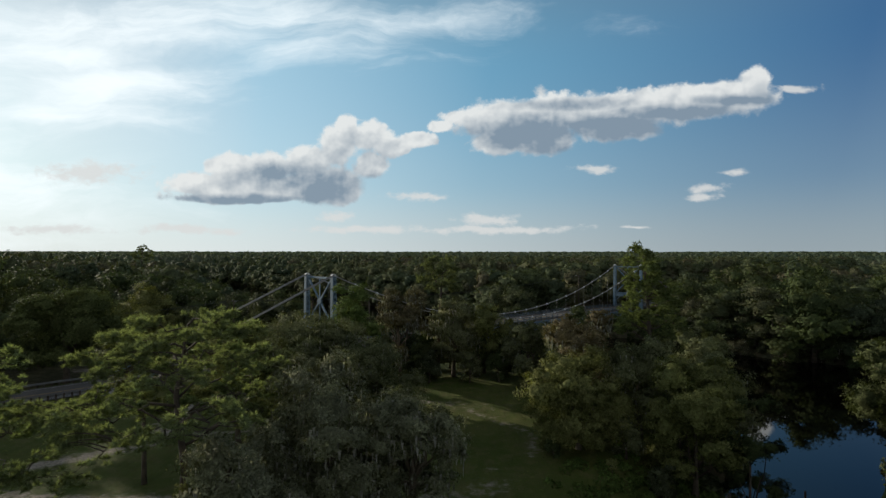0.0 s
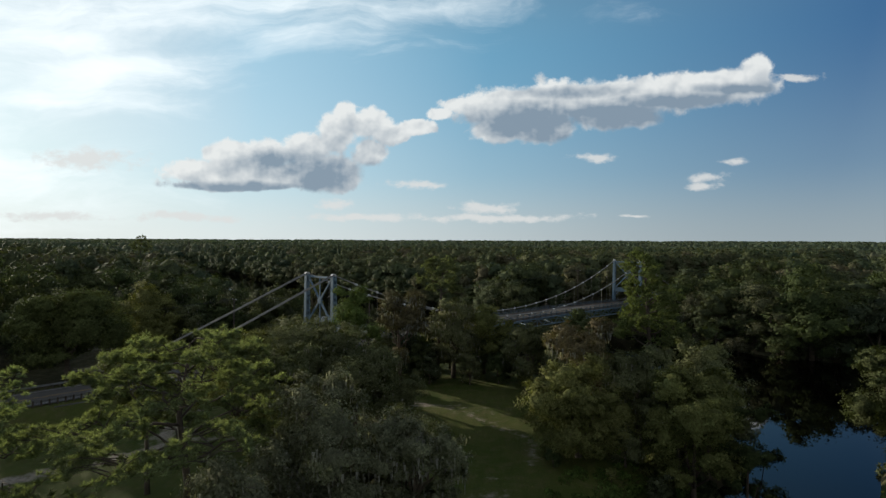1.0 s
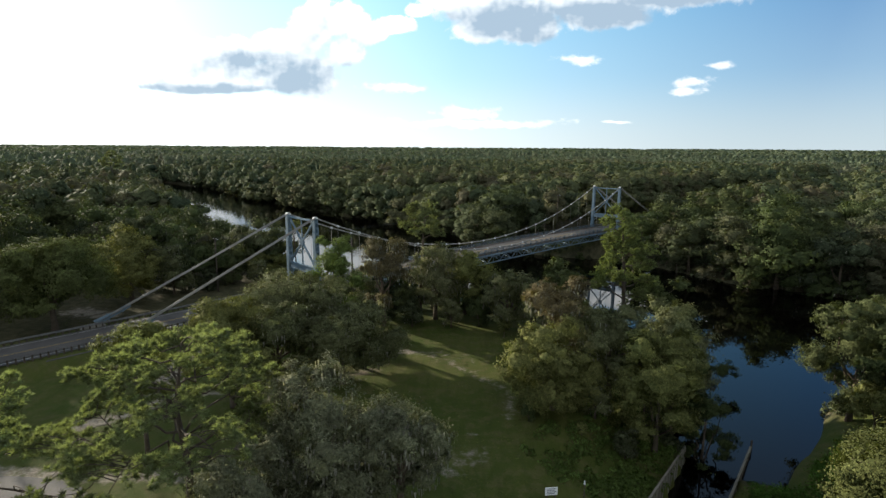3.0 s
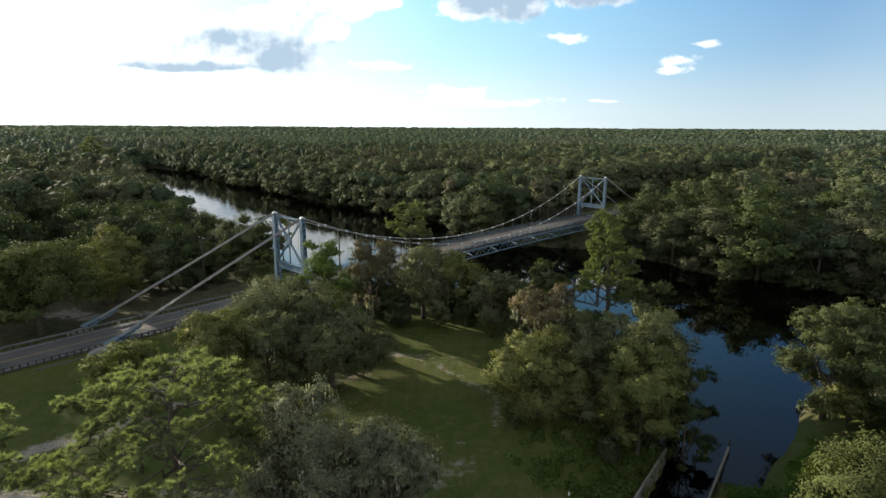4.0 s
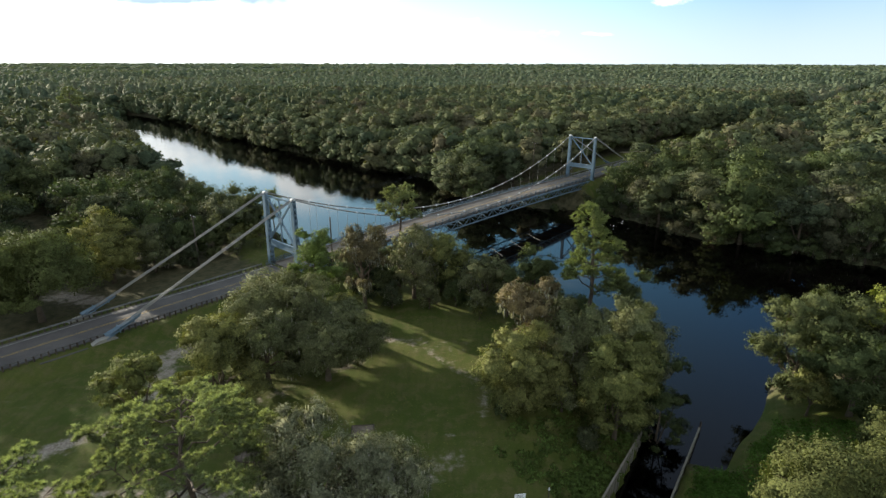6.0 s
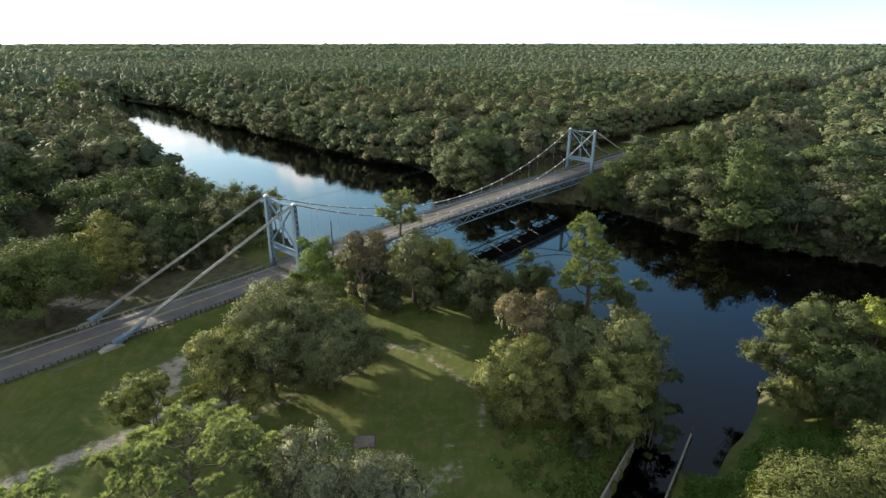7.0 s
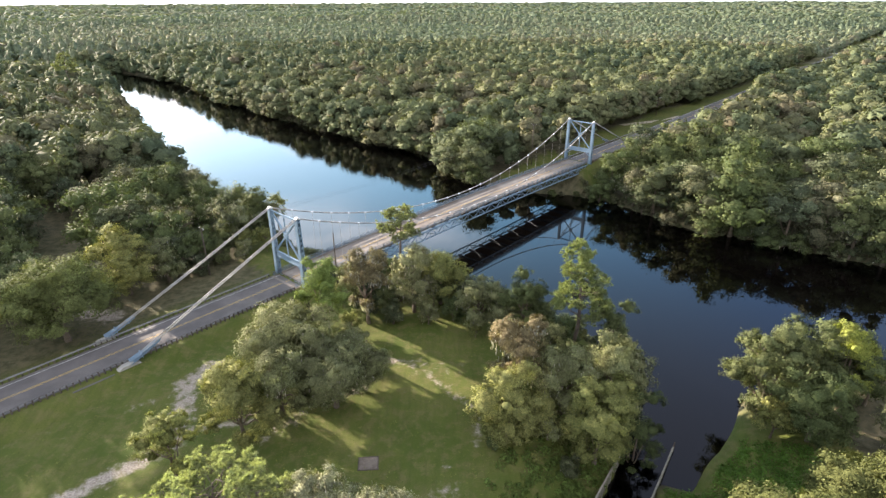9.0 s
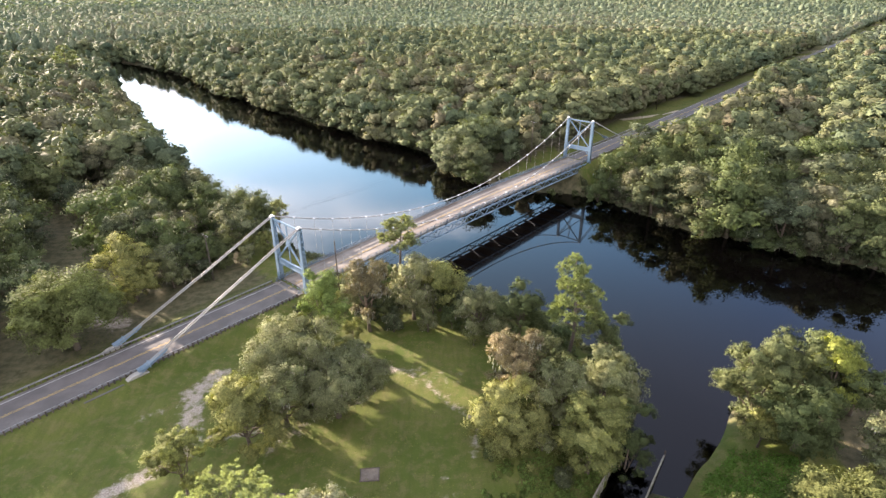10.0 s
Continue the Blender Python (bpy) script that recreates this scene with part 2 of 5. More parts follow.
def build_ground(n, place):
    flat = n.vec("MULTIPLY", place, (1, 1, 0.2))
    sand = n.add("ShaderNodeAttribute", name="sand").outputs["Fac"]
    wood = n.add("ShaderNodeAttribute", name="wood").outputs["Fac"]
    mown = n.noise(n.vec("MULTIPLY", flat, (1.5, 0.16, 0.1)), 0.9, 4, 0.6).outputs["Fac"]
    big, mid = n.noise(flat, 0.09, 4, 0.6).outputs["Fac"], n.noise(flat, 0.55, 5, 0.65).outputs["Fac"]
    small, blade = n.noise(flat, 4.5, 5, 0.7).outputs["Fac"], n.noise(flat, 22, 2, 0.6).outputs["Fac"]
    lawn = n.mix(n.span(big, 0.35, 0.65), (0.058, 0.080, 0.015), (0.102, 0.108, 0.028))
    lawn = n.mix(n.math("MULTIPLY", n.span(mid, 0.44, 0.64), 0.74), lawn, (0.132, 0.112, 0.048))
    lawn = n.mix(n.span(small, 0.3, 0.75, 0, 0.6), lawn, (0.050, 0.074, 0.013))
    lawn = n.mix(n.span(blade, 0.4, 0.7, 0, 0.35), lawn, (0.080, 0.090, 0.024))
    lawn = n.mix(n.span(mown, 0.42, 0.68, 0, 0.25), lawn, (0.040, 0.052, 0.014))
    dirt = n.mix(n.span(small, 0.3, 0.7), (0.175, 0.138, 0.104), (0.40, 0.348, 0.288))
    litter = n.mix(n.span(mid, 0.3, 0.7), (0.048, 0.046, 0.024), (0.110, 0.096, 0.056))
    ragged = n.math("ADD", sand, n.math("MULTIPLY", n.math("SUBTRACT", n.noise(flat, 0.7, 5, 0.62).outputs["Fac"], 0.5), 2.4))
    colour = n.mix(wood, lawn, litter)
    colour = n.mix(n.span(ragged, 0.35, 1.1), colour, dirt)
    height = n.math("ADD", n.math("MULTIPLY", small, 1.2), blade)
    return colour, height, 0.9


def build_water(n, place):
    ripple = n.noise(n.vec("MULTIPLY", place, (1.0, 0.7, 1)), 0.5, 3, 0.5).outputs["Fac"]
    breeze = n.noise(place, 2.2, 3, 0.55).outputs["Fac"]      # the open reach above the bridge is ruffled
    reach = n.math("SUBTRACT", n.vec("DOT_PRODUCT", place, (0.7361, -0.6768, 0)), -98.4)
    patch = n.math("ADD", n.span(reach, -55, -8, 1.0, 0.0), n.span(n.noise(place, 0.02, 3).outputs["Fac"], 0.35, 0.65, -0.45, 0.25))
    ruffled = n.math("MULTIPLY", breeze, n.math("MAXIMUM", patch, 0.0))
    return (0.0007, 0.0006, 0.0006), n.math("ADD", n.math("MULTIPLY", ripple, 0.08), n.math("MULTIPLY", ruffled, 0.75)), 0.25


def build_asphalt(n, place):
    big, small = n.noise(place, 0.25, 4).outputs["Fac"], n.noise(place, 9, 5, 0.7).outputs["Fac"]
    colour = n.mix(n.span(big, 0.3, 0.7), (0.085, 0.076, 0.070), (0.132, 0.117, 0.106))
    return n.mix(n.span(small, 0.3, 0.7, 0, 0.5), colour, (0.06, 0.06, 0.06)), small, 0.3


def build_deck(n, place):
    local = n.add("ShaderNodeTexCoord").outputs["Object"]
    lanes = n.noise(n.vec("MULTIPLY", local, (0.03, 1.1, 0)), 1.0, 4, 0.6).outputs["Fac"]
    big, small = n.noise(place, 0.2, 4).outputs["Fac"], n.noise(place, 3.5, 6, 0.7).outputs["Fac"]
    colour = n.mix(n.span(big, 0.3, 0.7), (0.130, 0.112, 0.095), (0.195, 0.172, 0.148))
    colour = n.mix(n.span(lanes, 0.48, 0.66, 0, 0.75), colour, (0.115, 0.080, 0.058))
    return n.mix(n.span(small, 0.45, 0.75, 0, 0.5), colour, (0.19, 0.16, 0.13)), small, 0.3


GROUND = surface("grass_and_sand", build_ground, 0.95, spec=0.1)
WATER = surface("dark_river_water", build_water, 0.025, spec=0.5, ior=1.333)
ASPHALT = surface("asphalt", build_asphalt, 0.85)
DECK = surface("worn_concrete_deck", build_deck, 0.85)
YELLOW = surface("yellow_road_paint", two_tone((0.34, 0.22, 0.06), (0.48, 0.32, 0.09), 0.6, 12), 0.7)
WHITE = surface("white_road_paint", two_tone((0.22, 0.22, 0.21), (0.42, 0.42, 0.40), 0.6, 12), 0.7)
STEEL = surface("pale_blue_steel_paint", two_tone((0.095, 0.150, 0.200), (0.160, 0.222, 0.278), 0.4, 5, 0.1), 0.5, spec=0.4)
CABLE = surface("pale_grey_cable", two_tone((0.19, 0.182, 0.170), (0.30, 0.288, 0.268), 0.5, 6, 0.15), 0.55)
CLAMP = surface("white_cable_band", two_tone((0.48, 0.49, 0.49), (0.66, 0.66, 0.65), 0.8, 6, 0.1), 0.5)
GALVANISED = surface("galvanised_rail", two_tone((0.11, 0.11, 0.11), (0.22, 0.218, 0.21), 0.7, 8, 0.1), 0.65, metal=0.2)
RAILPAINT = surface("dull_blue_rail_paint", two_tone((0.055, 0.075, 0.098), (0.10, 0.128, 0.156), 0.5, 6, 0.1), 0.55, spec=0.35)
POSTWOOD = surface("dark_timber_post", two_tone((0.045, 0.036, 0.028), (0.10, 0.08, 0.06), 0.8, 14), 0.9)
CONCRETE = surface("weathered_concrete", two_tone((0.20, 0.19, 0.165), (0.35, 0.335, 0.30), 0.4, 6), 0.9)
BARK = surface("bark", two_tone((0.055, 0.042, 0.030), (0.14, 0.11, 0.08), 1.2, 12, 0.8), 0.95)
PINEBARK = surface("pine_bark", two_tone((0.050, 0.040, 0.032), (0.11, 0.085, 0.066), 1.5, 10, 0.8), 0.95)
SHEETPILE = surface("weathered_wall", two_tone((0.13, 0.12, 0.09), (0.27, 0.25, 0.20), 0.5, 7), 0.85)
SIGNWHITE = surface("white_sign_board", two_tone((0.70, 0.71, 0.72), (0.80, 0.80, 0.80), 0.8, 9, 0.05), 0.5)
INK = surface("faded_sign_ink", two_tone((0.06, 0.07, 0.09), (0.12, 0.13, 0.15), 2, 14, 0.05), 0.6)
WIRE = surface("dull_wire", two_tone((0.03, 0.03, 0.03), (0.06, 0.06, 0.06), 1, 9, 0.05), 0.6)
SAND_AND_SUNLIT = surface("pale_sand_and_sunlit_grass", two_tone((0.20, 0.165, 0.115), (0.38, 0.33, 0.26), 0.5, 6), 0.95)
OLD_CONCRETE = surface("dark_weathered_concrete", two_tone((0.060, 0.058, 0.050), (0.120, 0.115, 0.100), 0.6, 7), 0.95)

OAK_LEAF = leaves("live_oak_leaves", [(0.108, 0.122, 0.054), (0.120, 0.132, 0.060), (0.132, 0.142, 0.066)])
GREY_OAK = leaves("pale_live_oak_leaves", [(0.132, 0.144, 0.080), (0.144, 0.154, 0.086)])
CHANNEL_OAK = leaves("channel_oak_leaves", [(0.066, 0.082, 0.025), (0.074, 0.088, 0.028), (0.082, 0.094, 0.031)])
GOLDEN_LEAF = leaves("golden_green_leaves", [(0.150, 0.160, 0.050), (0.160, 0.166, 0.054)])
FRESH_LEAF = leaves("fresh_green_leaves", [(0.098, 0.138, 0.036), (0.106, 0.144, 0.040)])
LIGHT_OAK = leaves("light_green_oak_leaves", [(0.092, 0.110, 0.038), (0.102, 0.118, 0.042), (0.110, 0.122, 0.045)])
GREEN_LEAF = leaves("broad_green_leaves", [(0.058, 0.078, 0.029), (0.066, 0.084, 0.032), (0.076, 0.090, 0.036)])
WILLOW_LEAF = leaves("river_birch_leaves", [(0.122, 0.138, 0.044), (0.132, 0.144, 0.047), (0.140, 0.148, 0.050)])
BROWN_LEAF = leaves("turning_brown_leaves", [(0.128, 0.106, 0.056), (0.122, 0.106, 0.054), (0.114, 0.102, 0.052)])
YELLOW_LEAF = leaves("yellowing_leaves", [(0.120, 0.150, 0.030), (0.135, 0.155, 0.034), (0.112, 0.145, 0.030)])
NEEDLE = leaves("pine_needles", [(0.160, 0.192, 0.092), (0.170, 0.200, 0.096), (0.178, 0.206, 0.100)], 0.7, 0.5)
MID_NEEDLE = leaves("fresh_pine_needles", [(0.125, 0.152, 0.058), (0.132, 0.158, 0.060)], 0.7, 0.4)
DARK_NEEDLE = leaves("dark_pine_needles", [(0.108, 0.124, 0.060), (0.118, 0.136, 0.064), (0.126, 0.144, 0.066)], 0.7, 0.4)
MIXED_LEAF = leaves("woodland_leaves", [(0.048, 0.062, 0.033), (0.062, 0.074, 0.038), (0.060, 0.078, 0.036), (0.074, 0.084, 0.041), (0.080, 0.080, 0.045)], spread=0.4)
FAR_LEAF = leaves("far_woodland_leaves", [(0.046, 0.066, 0.036), (0.062, 0.080, 0.040), (0.078, 0.094, 0.043), (0.088, 0.097, 0.045), (0.094, 0.088, 0.050)], 0.8, 0.2, by_attribute=True, spread=0.14, grain=1.5, relief=0.2)
# light pine green, with distance haze put into the colour: paler and bluer
HAZED_PLANTATION = leaves("hazed_far_pine_plantation", [(0.078, 0.106, 0.062), (0.090, 0.117, 0.067), (0.099, 0.122, 0.069), (0.104, 0.120, 0.069), (0.106, 0.110, 0.066)], 0.8, 0.25, by_attribute=True, spread=0.14, grain=0.9, relief=0.3)
MOSS = leaves("spanish_moss", [(0.20, 0.20, 0.165), (0.25, 0.245, 0.20)], 0.8, 0.35)
WEED = leaves("rank_weeds", [(0.060, 0.100, 0.022), (0.075, 0.112, 0.027)], 0.7, 0.25)
LUSH = leaves("lush_grass", [(0.070, 0.135, 0.024), (0.088, 0.150, 0.030)], 0.7, 0.3)
TUFT = leaves("grass_tufts", [(0.060, 0.082, 0.018), (0.090, 0.096, 0.028)], 0.8, 0.3, by_attribute=True)

# ---------------------------------------------------------------- geometry helpers


class Geo:
    """Vertices and faces, gathered piece by piece into one mesh."""

    def __init__(self):
        self.verts, self.faces = [], []

    def add(self, verts, faces):
        base = len(self.verts)
        self.verts += [tuple(v) for v in verts]
        self.faces += [tuple(base + i for i in f) for f in faces]
        return self

    def box(self, lo, hi, chamfer=0.0):
        """A block with its top edges taken off."""
        (x0, y0, z0), (x1, y1, z1), c = lo, hi, chamfer
        if c <= 0:
            v = [(x, y, z) for z in (z0, z1) for x, y in ((x0, y0), (x1, y0), (x1, y1), (x0, y1))]
            return self.add(v, [(3, 2, 1, 0), (4, 5, 6, 7), (0, 1, 5, 4), (1, 2, 6, 5), (2, 3, 7, 6), (3, 0, 4, 7)])
        v = [(x, y, z) for z in (z0, z1 - c) for x, y in ((x0, y0), (x1, y0), (x1, y1), (x0, y1))]
        v += [(x, y, z1) for x, y in ((x0 + c, y0 + c), (x1 - c, y0 + c), (x1 - c, y1 - c), (x0 + c, y1 - c))]
        sides = [(i + k, (i + 1) % 4 + k, (i + 1) % 4 + 4 + k, i + 4 + k) for k in (0, 4) for i in range(4)]
        return self.add(v, [(3, 2, 1, 0), (8, 9, 10, 11)] + sides)

    def beam(self, p, q, wide, high, up=(0, 0, 1)):
        """A bar of that section from p to q."""
        p, q = Vector(p), Vector(q)
        d = (q - p).normalized()
        side = d.cross(Vector(up))
        if side.length < 1e-3:
            side = d.cross(Vector((1, 0, 0)))
        side = side.normalized()
        top = side.cross(d)
        ring = [side * a * wide / 2 + top * b * high / 2 for a, b in ((-1, -1), (1, -1), (1, 1), (-1, 1))]
        return self.add([e + r for e in (p, q) for r in ring], [(3, 2, 1, 0), (4, 5, 6, 7), (0, 1, 5, 4), (1, 2, 6, 5), (2, 3, 7, 6), (3, 0, 4, 7)])

    def tube(self, line, radii, sides=7):
        """A tapered round bar along a line of points."""
        line = [Vector(p) for p in line]
        base, verts = len(self.verts), []
        for k, p in enumerate(line):
            d = (line[min(k + 1, len(line) - 1)] - line[max(k - 1, 0)]).normalized()
            side = d.cross(Vector((0.31, 0.17, 0.93))).normalized()
            other = d.cross(side)
            r = radii[k] if isinstance(radii, (list, tuple)) else radii
            for s in range(sides):
                a = 2 * math.pi * s / sides
                verts.append(p + (side * math.cos(a) + other * math.sin(a)) * r)
        faces = [(k * sides + s, k * sides + (s + 1) % sides, (k + 1) * sides + (s + 1) % sides, (k + 1) * sides + s) for k in range(len(line) - 1) for s in range(sides)]
        faces += [tuple(reversed(range(sides))), tuple(range((len(line) - 1) * sides, len(line) * sides))]
        return self.add(verts, faces)

    def mesh(self, name, smooth=False):
        me = bpy.data.meshes.new(name)
        me.from_pydata(self.verts, [], self.faces)
        if smooth:
            me.shade_smooth()
        return me


def part(name, geo, material, parent, label="", smooth=False):
    """One mesh object under a thing or under a part."""
    me = geo if isinstance(geo, bpy.types.Mesh) else geo.mesh(name, smooth)
    if material is not None and not me.materials:
        me.materials.append(material)
    ob = new(name, me)
    ob.parent = parent
    return tagged(ob, label) if label else ob


def solo(name, geo, material, m=None, smooth=False):
    """A top-level thing that is one mesh."""
    me = geo if isinstance(geo, bpy.types.Mesh) else geo.mesh(name, smooth)
    if material is not None and not me.materials:
        me.materials.append(material)
    ob = new(name, me)
    if m is not None:
        ob.matrix_world = m
    return ob


def array_mesh(name, verts, faces, tint=None, normals=None):
    """A mesh straight from arrays of vertices and of quads or triangles, with a tone for each vertex."""
    verts, faces = np.ascontiguousarray(verts, np.float32), np.ascontiguousarray(faces, np.int32)
    size = faces.shape[1]
    me = bpy.data.meshes.new(name)
    me.vertices.add(len(verts))
    me.vertices.foreach_set("co", verts.ravel())
    me.loops.add(faces.size)
    me.loops.foreach_set("vertex_index", faces.ravel())
    me.polygons.add(len(faces))
    me.polygons.foreach_set("loop_start", np.arange(0, faces.size, size, dtype=np.int32))
    if tint is not None:
        me.attributes.new("tint", "FLOAT", "POINT").data.foreach_set("value", np.ascontiguousarray(tint, np.float32))
    me.update(calc_edges=True)
    if normals is not None:                   # soft shading, as of a full round crown
        me.polygons.foreach_set("use_smooth", np.ones(len(faces), bool))
        me.attributes.new("custom_normal", "FLOAT_VECTOR", "POINT").data.foreach_set("vector", np.ascontiguousarray(normals, np.float32).ravel())
    return me


# ---------------------------------------------------------------- the plan
NEAR = np.array((-31.95, 110.7))              # foot of the near tower, on the road's middle
ALONG, RIGHT = np.array((0.6768, 0.7361)), np.array((0.7361, -0.6768))
ROADWAY = pose(NEAR[0], NEAR[1], 0, 0, 0, math.degrees(math.atan2(ALONG[1], ALONG[0])))   # local x along the bridge, y to its left
SPAN, WATER_Z = 129.0, -7.0
RIVER = np.array([(-620, 545), (-430, 535), (-330, 515), (-268, 466), (-232, 408), (-186, 326), (-140, 262), (-108, 212), (-78, 178), (-53, 153), (-38, 139), (-28, 133), (-6, 122), (12, 108), (27, 97),
                  (37, 85), (35, 76), (30.5, 66), (33, 62.5), (36.5, 61), (41, 64), (47, 68), (53, 76), (60, 82), (78, 84), (120, 62), (220, 10), (420, -80), (470, -10), (250, 60), (160, 105),
                  (122, 131), (110, 138), (97, 145), (85, 155), (72, 169), (60, 186), (49, 193), (29, 198), (14, 206), (-2, 248), (-19, 263), (-44, 286), (-96, 342), (-150, 400), (-212, 486),
                  (-300, 570), (-400, 612), (-620, 620)], float)
CANAL_A, CANAL_B, CANAL_HALF = np.array((17.8, 42.7)), np.array((35.0, 67.3)), 3.0


def road_uv(x, y):
    du, dv = np.asarray(x) - NEAR[0], np.asarray(y) - NEAR[1]
    u = du * ALONG[0] + dv * ALONG[1]
    v = du * RIGHT[0] + dv * RIGHT[1]
    return u, v


def road_z(u):
    u = np.asarray(u, float)
    mid = np.clip((u - SPAN / 2) / (SPAN / 2), -1, 1)
    return np.where(u < 0, 1.9 + np.clip(u, -80, 0) * 0.007, np.where(u > SPAN, 2.2 - np.clip(u - SPAN, 0, 120) * 0.006, 2.2 + 0.9 * (1 - mid * mid)))


def ramp(x, a, b):
    t = np.clip((x - a) / (b - a), 0, 1)
    return t * t * (3 - 2 * t)


def within(x, y, poly):
    """Signed distance to a closed outline: positive inside."""
    x, y = np.asarray(x, float), np.asarray(y, float)
    best, inside = np.full(x.shape, 1e18), np.zeros(x.shape, bool)
    for (ax, ay), (bx, by) in zip(poly, np.roll(poly, -1, 0)):
        ex, ey = bx - ax, by - ay
        t = np.clip(((x - ax) * ex + (y - ay) * ey) / (ex * ex + ey * ey), 0, 1)
        best = np.minimum(best, (x - ax - t * ex) ** 2 + (y - ay - t * ey) ** 2)
        crosses = (ay > y) != (by > y)
        inside ^= crosses & (x < ex * (y - ay) / (ey if ey else 1e-9) + ax)
    return np.where(inside, 1, -1) * np.sqrt(best)


def along_line(x, y, line):
    """Distance to a line of points."""
    best = np.full(np.shape(x), 1e18)
    for (ax, ay), (bx, by) in zip(line[:-1], line[1:]):
        ex, ey = bx - ax, by - ay
        t = np.clip(((x - ax) * ex + (y - ay) * ey) / (ex * ex + ey * ey), 0, 1)
        best = np.minimum(best, (x - ax - t * ex) ** 2 + (y - ay - t * ey) ** 2)
    return np.sqrt(best)


def canal_st(x, y):
    d = (CANAL_B - CANAL_A) / np.linalg.norm(CANAL_B - CANAL_A)
    px, py = np.asarray(x) - CANAL_A[0], np.asarray(y) - CANAL_A[1]
    return px * d[0] + py * d[1], px * d[1] - py * d[0]      # along, and to the right of it


def river_bend(x, y):
    return within(np.asarray(x) + 1.6 * np.sin(np.asarray(y) * 0.21) + 0.9 * np.sin(np.asarray(x) * 0.47), np.asarray(y) + 1.4 * np.sin(np.asarray(x) * 0.17 + 1), RIVER)


def land(x, y):
    """Height of the ground."""
    x, y = np.asarray(x, float), np.asarray(y, float)
    far = np.hypot(x, y)
    z = 0.25 * np.sin(x * 0.11 + 0.4) * np.sin(y * 0.09) + 0.08 * np.sin(x * 0.43) * np.sin(y * 0.37 + 1)
    z = z + 12 * ramp(far, 1500, 4900)
    s, side = canal_st(x, y)
    # the lawn falls to the boat channel; the low bank beyond it
    z = z - (0.6 + 4.2 * ramp(s, -8, 16)) * ramp(side, -15, -CANAL_HALF - 0.4) * ramp(s, -26, 4) * (1 - 0.75 * ramp(side, 6, 26))
    z = z - 1.2 * ramp(side, 0, 4) * ramp(s, 4, 20) * (1 - ramp(side, 10, 26))
    u, v = road_uv(x, y)
    bank = road_z(u) - 0.12
    on_road = (1 - ramp(np.abs(v), 5.6, 10.5)) * np.where(u < SPAN / 2, 1 - ramp(u, 3, 13), ramp(u, SPAN - 16, SPAN - 4)) * (1 - ramp(u, 900, 1500))
    z = z + (bank - z) * on_road
    d = river_bend(x, y)
    low = np.maximum(ramp(u, 88, 104), ramp(-v, 34, 60)) * (1 - on_road)
    z = z + (-5.2 - z) * 0.92 * ramp(d, -75, -4) * low      # the wooded flood plain lies low by the river
    z = z + (-10.5 - z) * ramp(d, -4, 4)
    channel = (1 - ramp(np.abs(side), CANAL_HALF - 0.05, CANAL_HALF + 0.1)) * (s > -14) * (1 - ramp(s, 30, 36))
    floor = -9.4 * ramp(s, -14, 16)
    return z + (np.minimum(z, floor) - z) * channel


def ground_lines(start, mid_a, fine_a, fine_b, mid_b, end, fine, coarse):
    """Grid lines: fine over the park, coarser over the river and its banks, wide beyond."""
    out = list(np.arange(fine_a, fine_b + 1e-6, fine))
    for sign, near, far in ((-1, mid_a, start), (1, mid_b, end)):
        line, d = (out[0] if sign < 0 else out[-1]), fine
        more = []
        while sign * line < sign * far:
            d = min(d * 1.12, coarse) if sign * line < sign * near else d * 1.16
            line += sign * d
            more.append(line)
        out = more[::-1] + out if sign < 0 else out + more
    return np.array(out)


gx, gy = ground_lines(-4950, -420, -70, 60, 160, 4950, 0.8, 5.0), ground_lines(-500, 20, 34, 108, 660, 4950, 0.8, 5.0)
X, Y = np.meshgrid(gx, gy)
count_x, count_y = len(gx), len(gy)
index = np.arange(count_x * count_y).reshape(count_y, count_x)
quads = np.stack([index[:-1, :-1], index[:-1, 1:], index[1:, 1:], index[1:, :-1]], -1).reshape(-1, 4)
ground_mesh = array_mesh("ground", np.stack([X, Y, land(X, Y)], -1).reshape(-1, 3), quads)
ground_mesh.shade_smooth()
# worn sand: tracks over the lawn and bare patches, each a line and a half width
TRACKS = [([(-60, 44), (-50, 52), (-43, 58), (-38, 62.5)], 1.35, 1.05), ([(-39, 66), (-40, 71), (-42, 76), (-39, 81)], 1.9, 0.95), ([(-37, 65), (-33, 66), (-28, 67)], 0.8, 0.8),
          ([(-47, 48.6), (-37, 47.8), (-25, 47.6), (-16.5, 47), (-8, 48.5), (-3, 49.5)], 1.0, 0.9), ([(-14, 87), (-10.7, 83.7), (-7.5, 82)], 1.2, 0.9), ([(-8, 82), (-4.8, 81), (0.4, 76.4), (5.1, 70.6), (7.2, 68), (6.4, 62)], 0.9, 0.62), ([(-15, 73), (-12, 75)], 1.3, 0.7),
          ([(-4, 50), (-1, 50.5), (2, 53)], 1.7, 0.66), ([(1, 57), (2, 57)], 0.9, 0.5), ([(-74, 101), (-66, 98.5)], 2.6, 0.95), ([(-101, 121.5), (-93, 124), (-87, 125.5)], 2.0, 0.95),
          ([(-49, 70), (-46, 72)], 1.0, 0.5), ([(-4, 82), (3, 79)], 2.2, 0.40), ([(-25, 63), (-21, 68)], 1.5, 0.55)]
sand = np.zeros(X.shape)
for line, half, strength in TRACKS:
    sand = np.maximum(sand, strength * (1 - ramp(along_line(X, Y, line), 0.0, half * 2.1)))
depth = river_bend(X, Y)
U_, V_ = road_uv(X, Y)
near_shore = ramp(X, 34, 38) * (1 - ramp(X, 50, 56)) * (1 - ramp(Y, 72, 78))
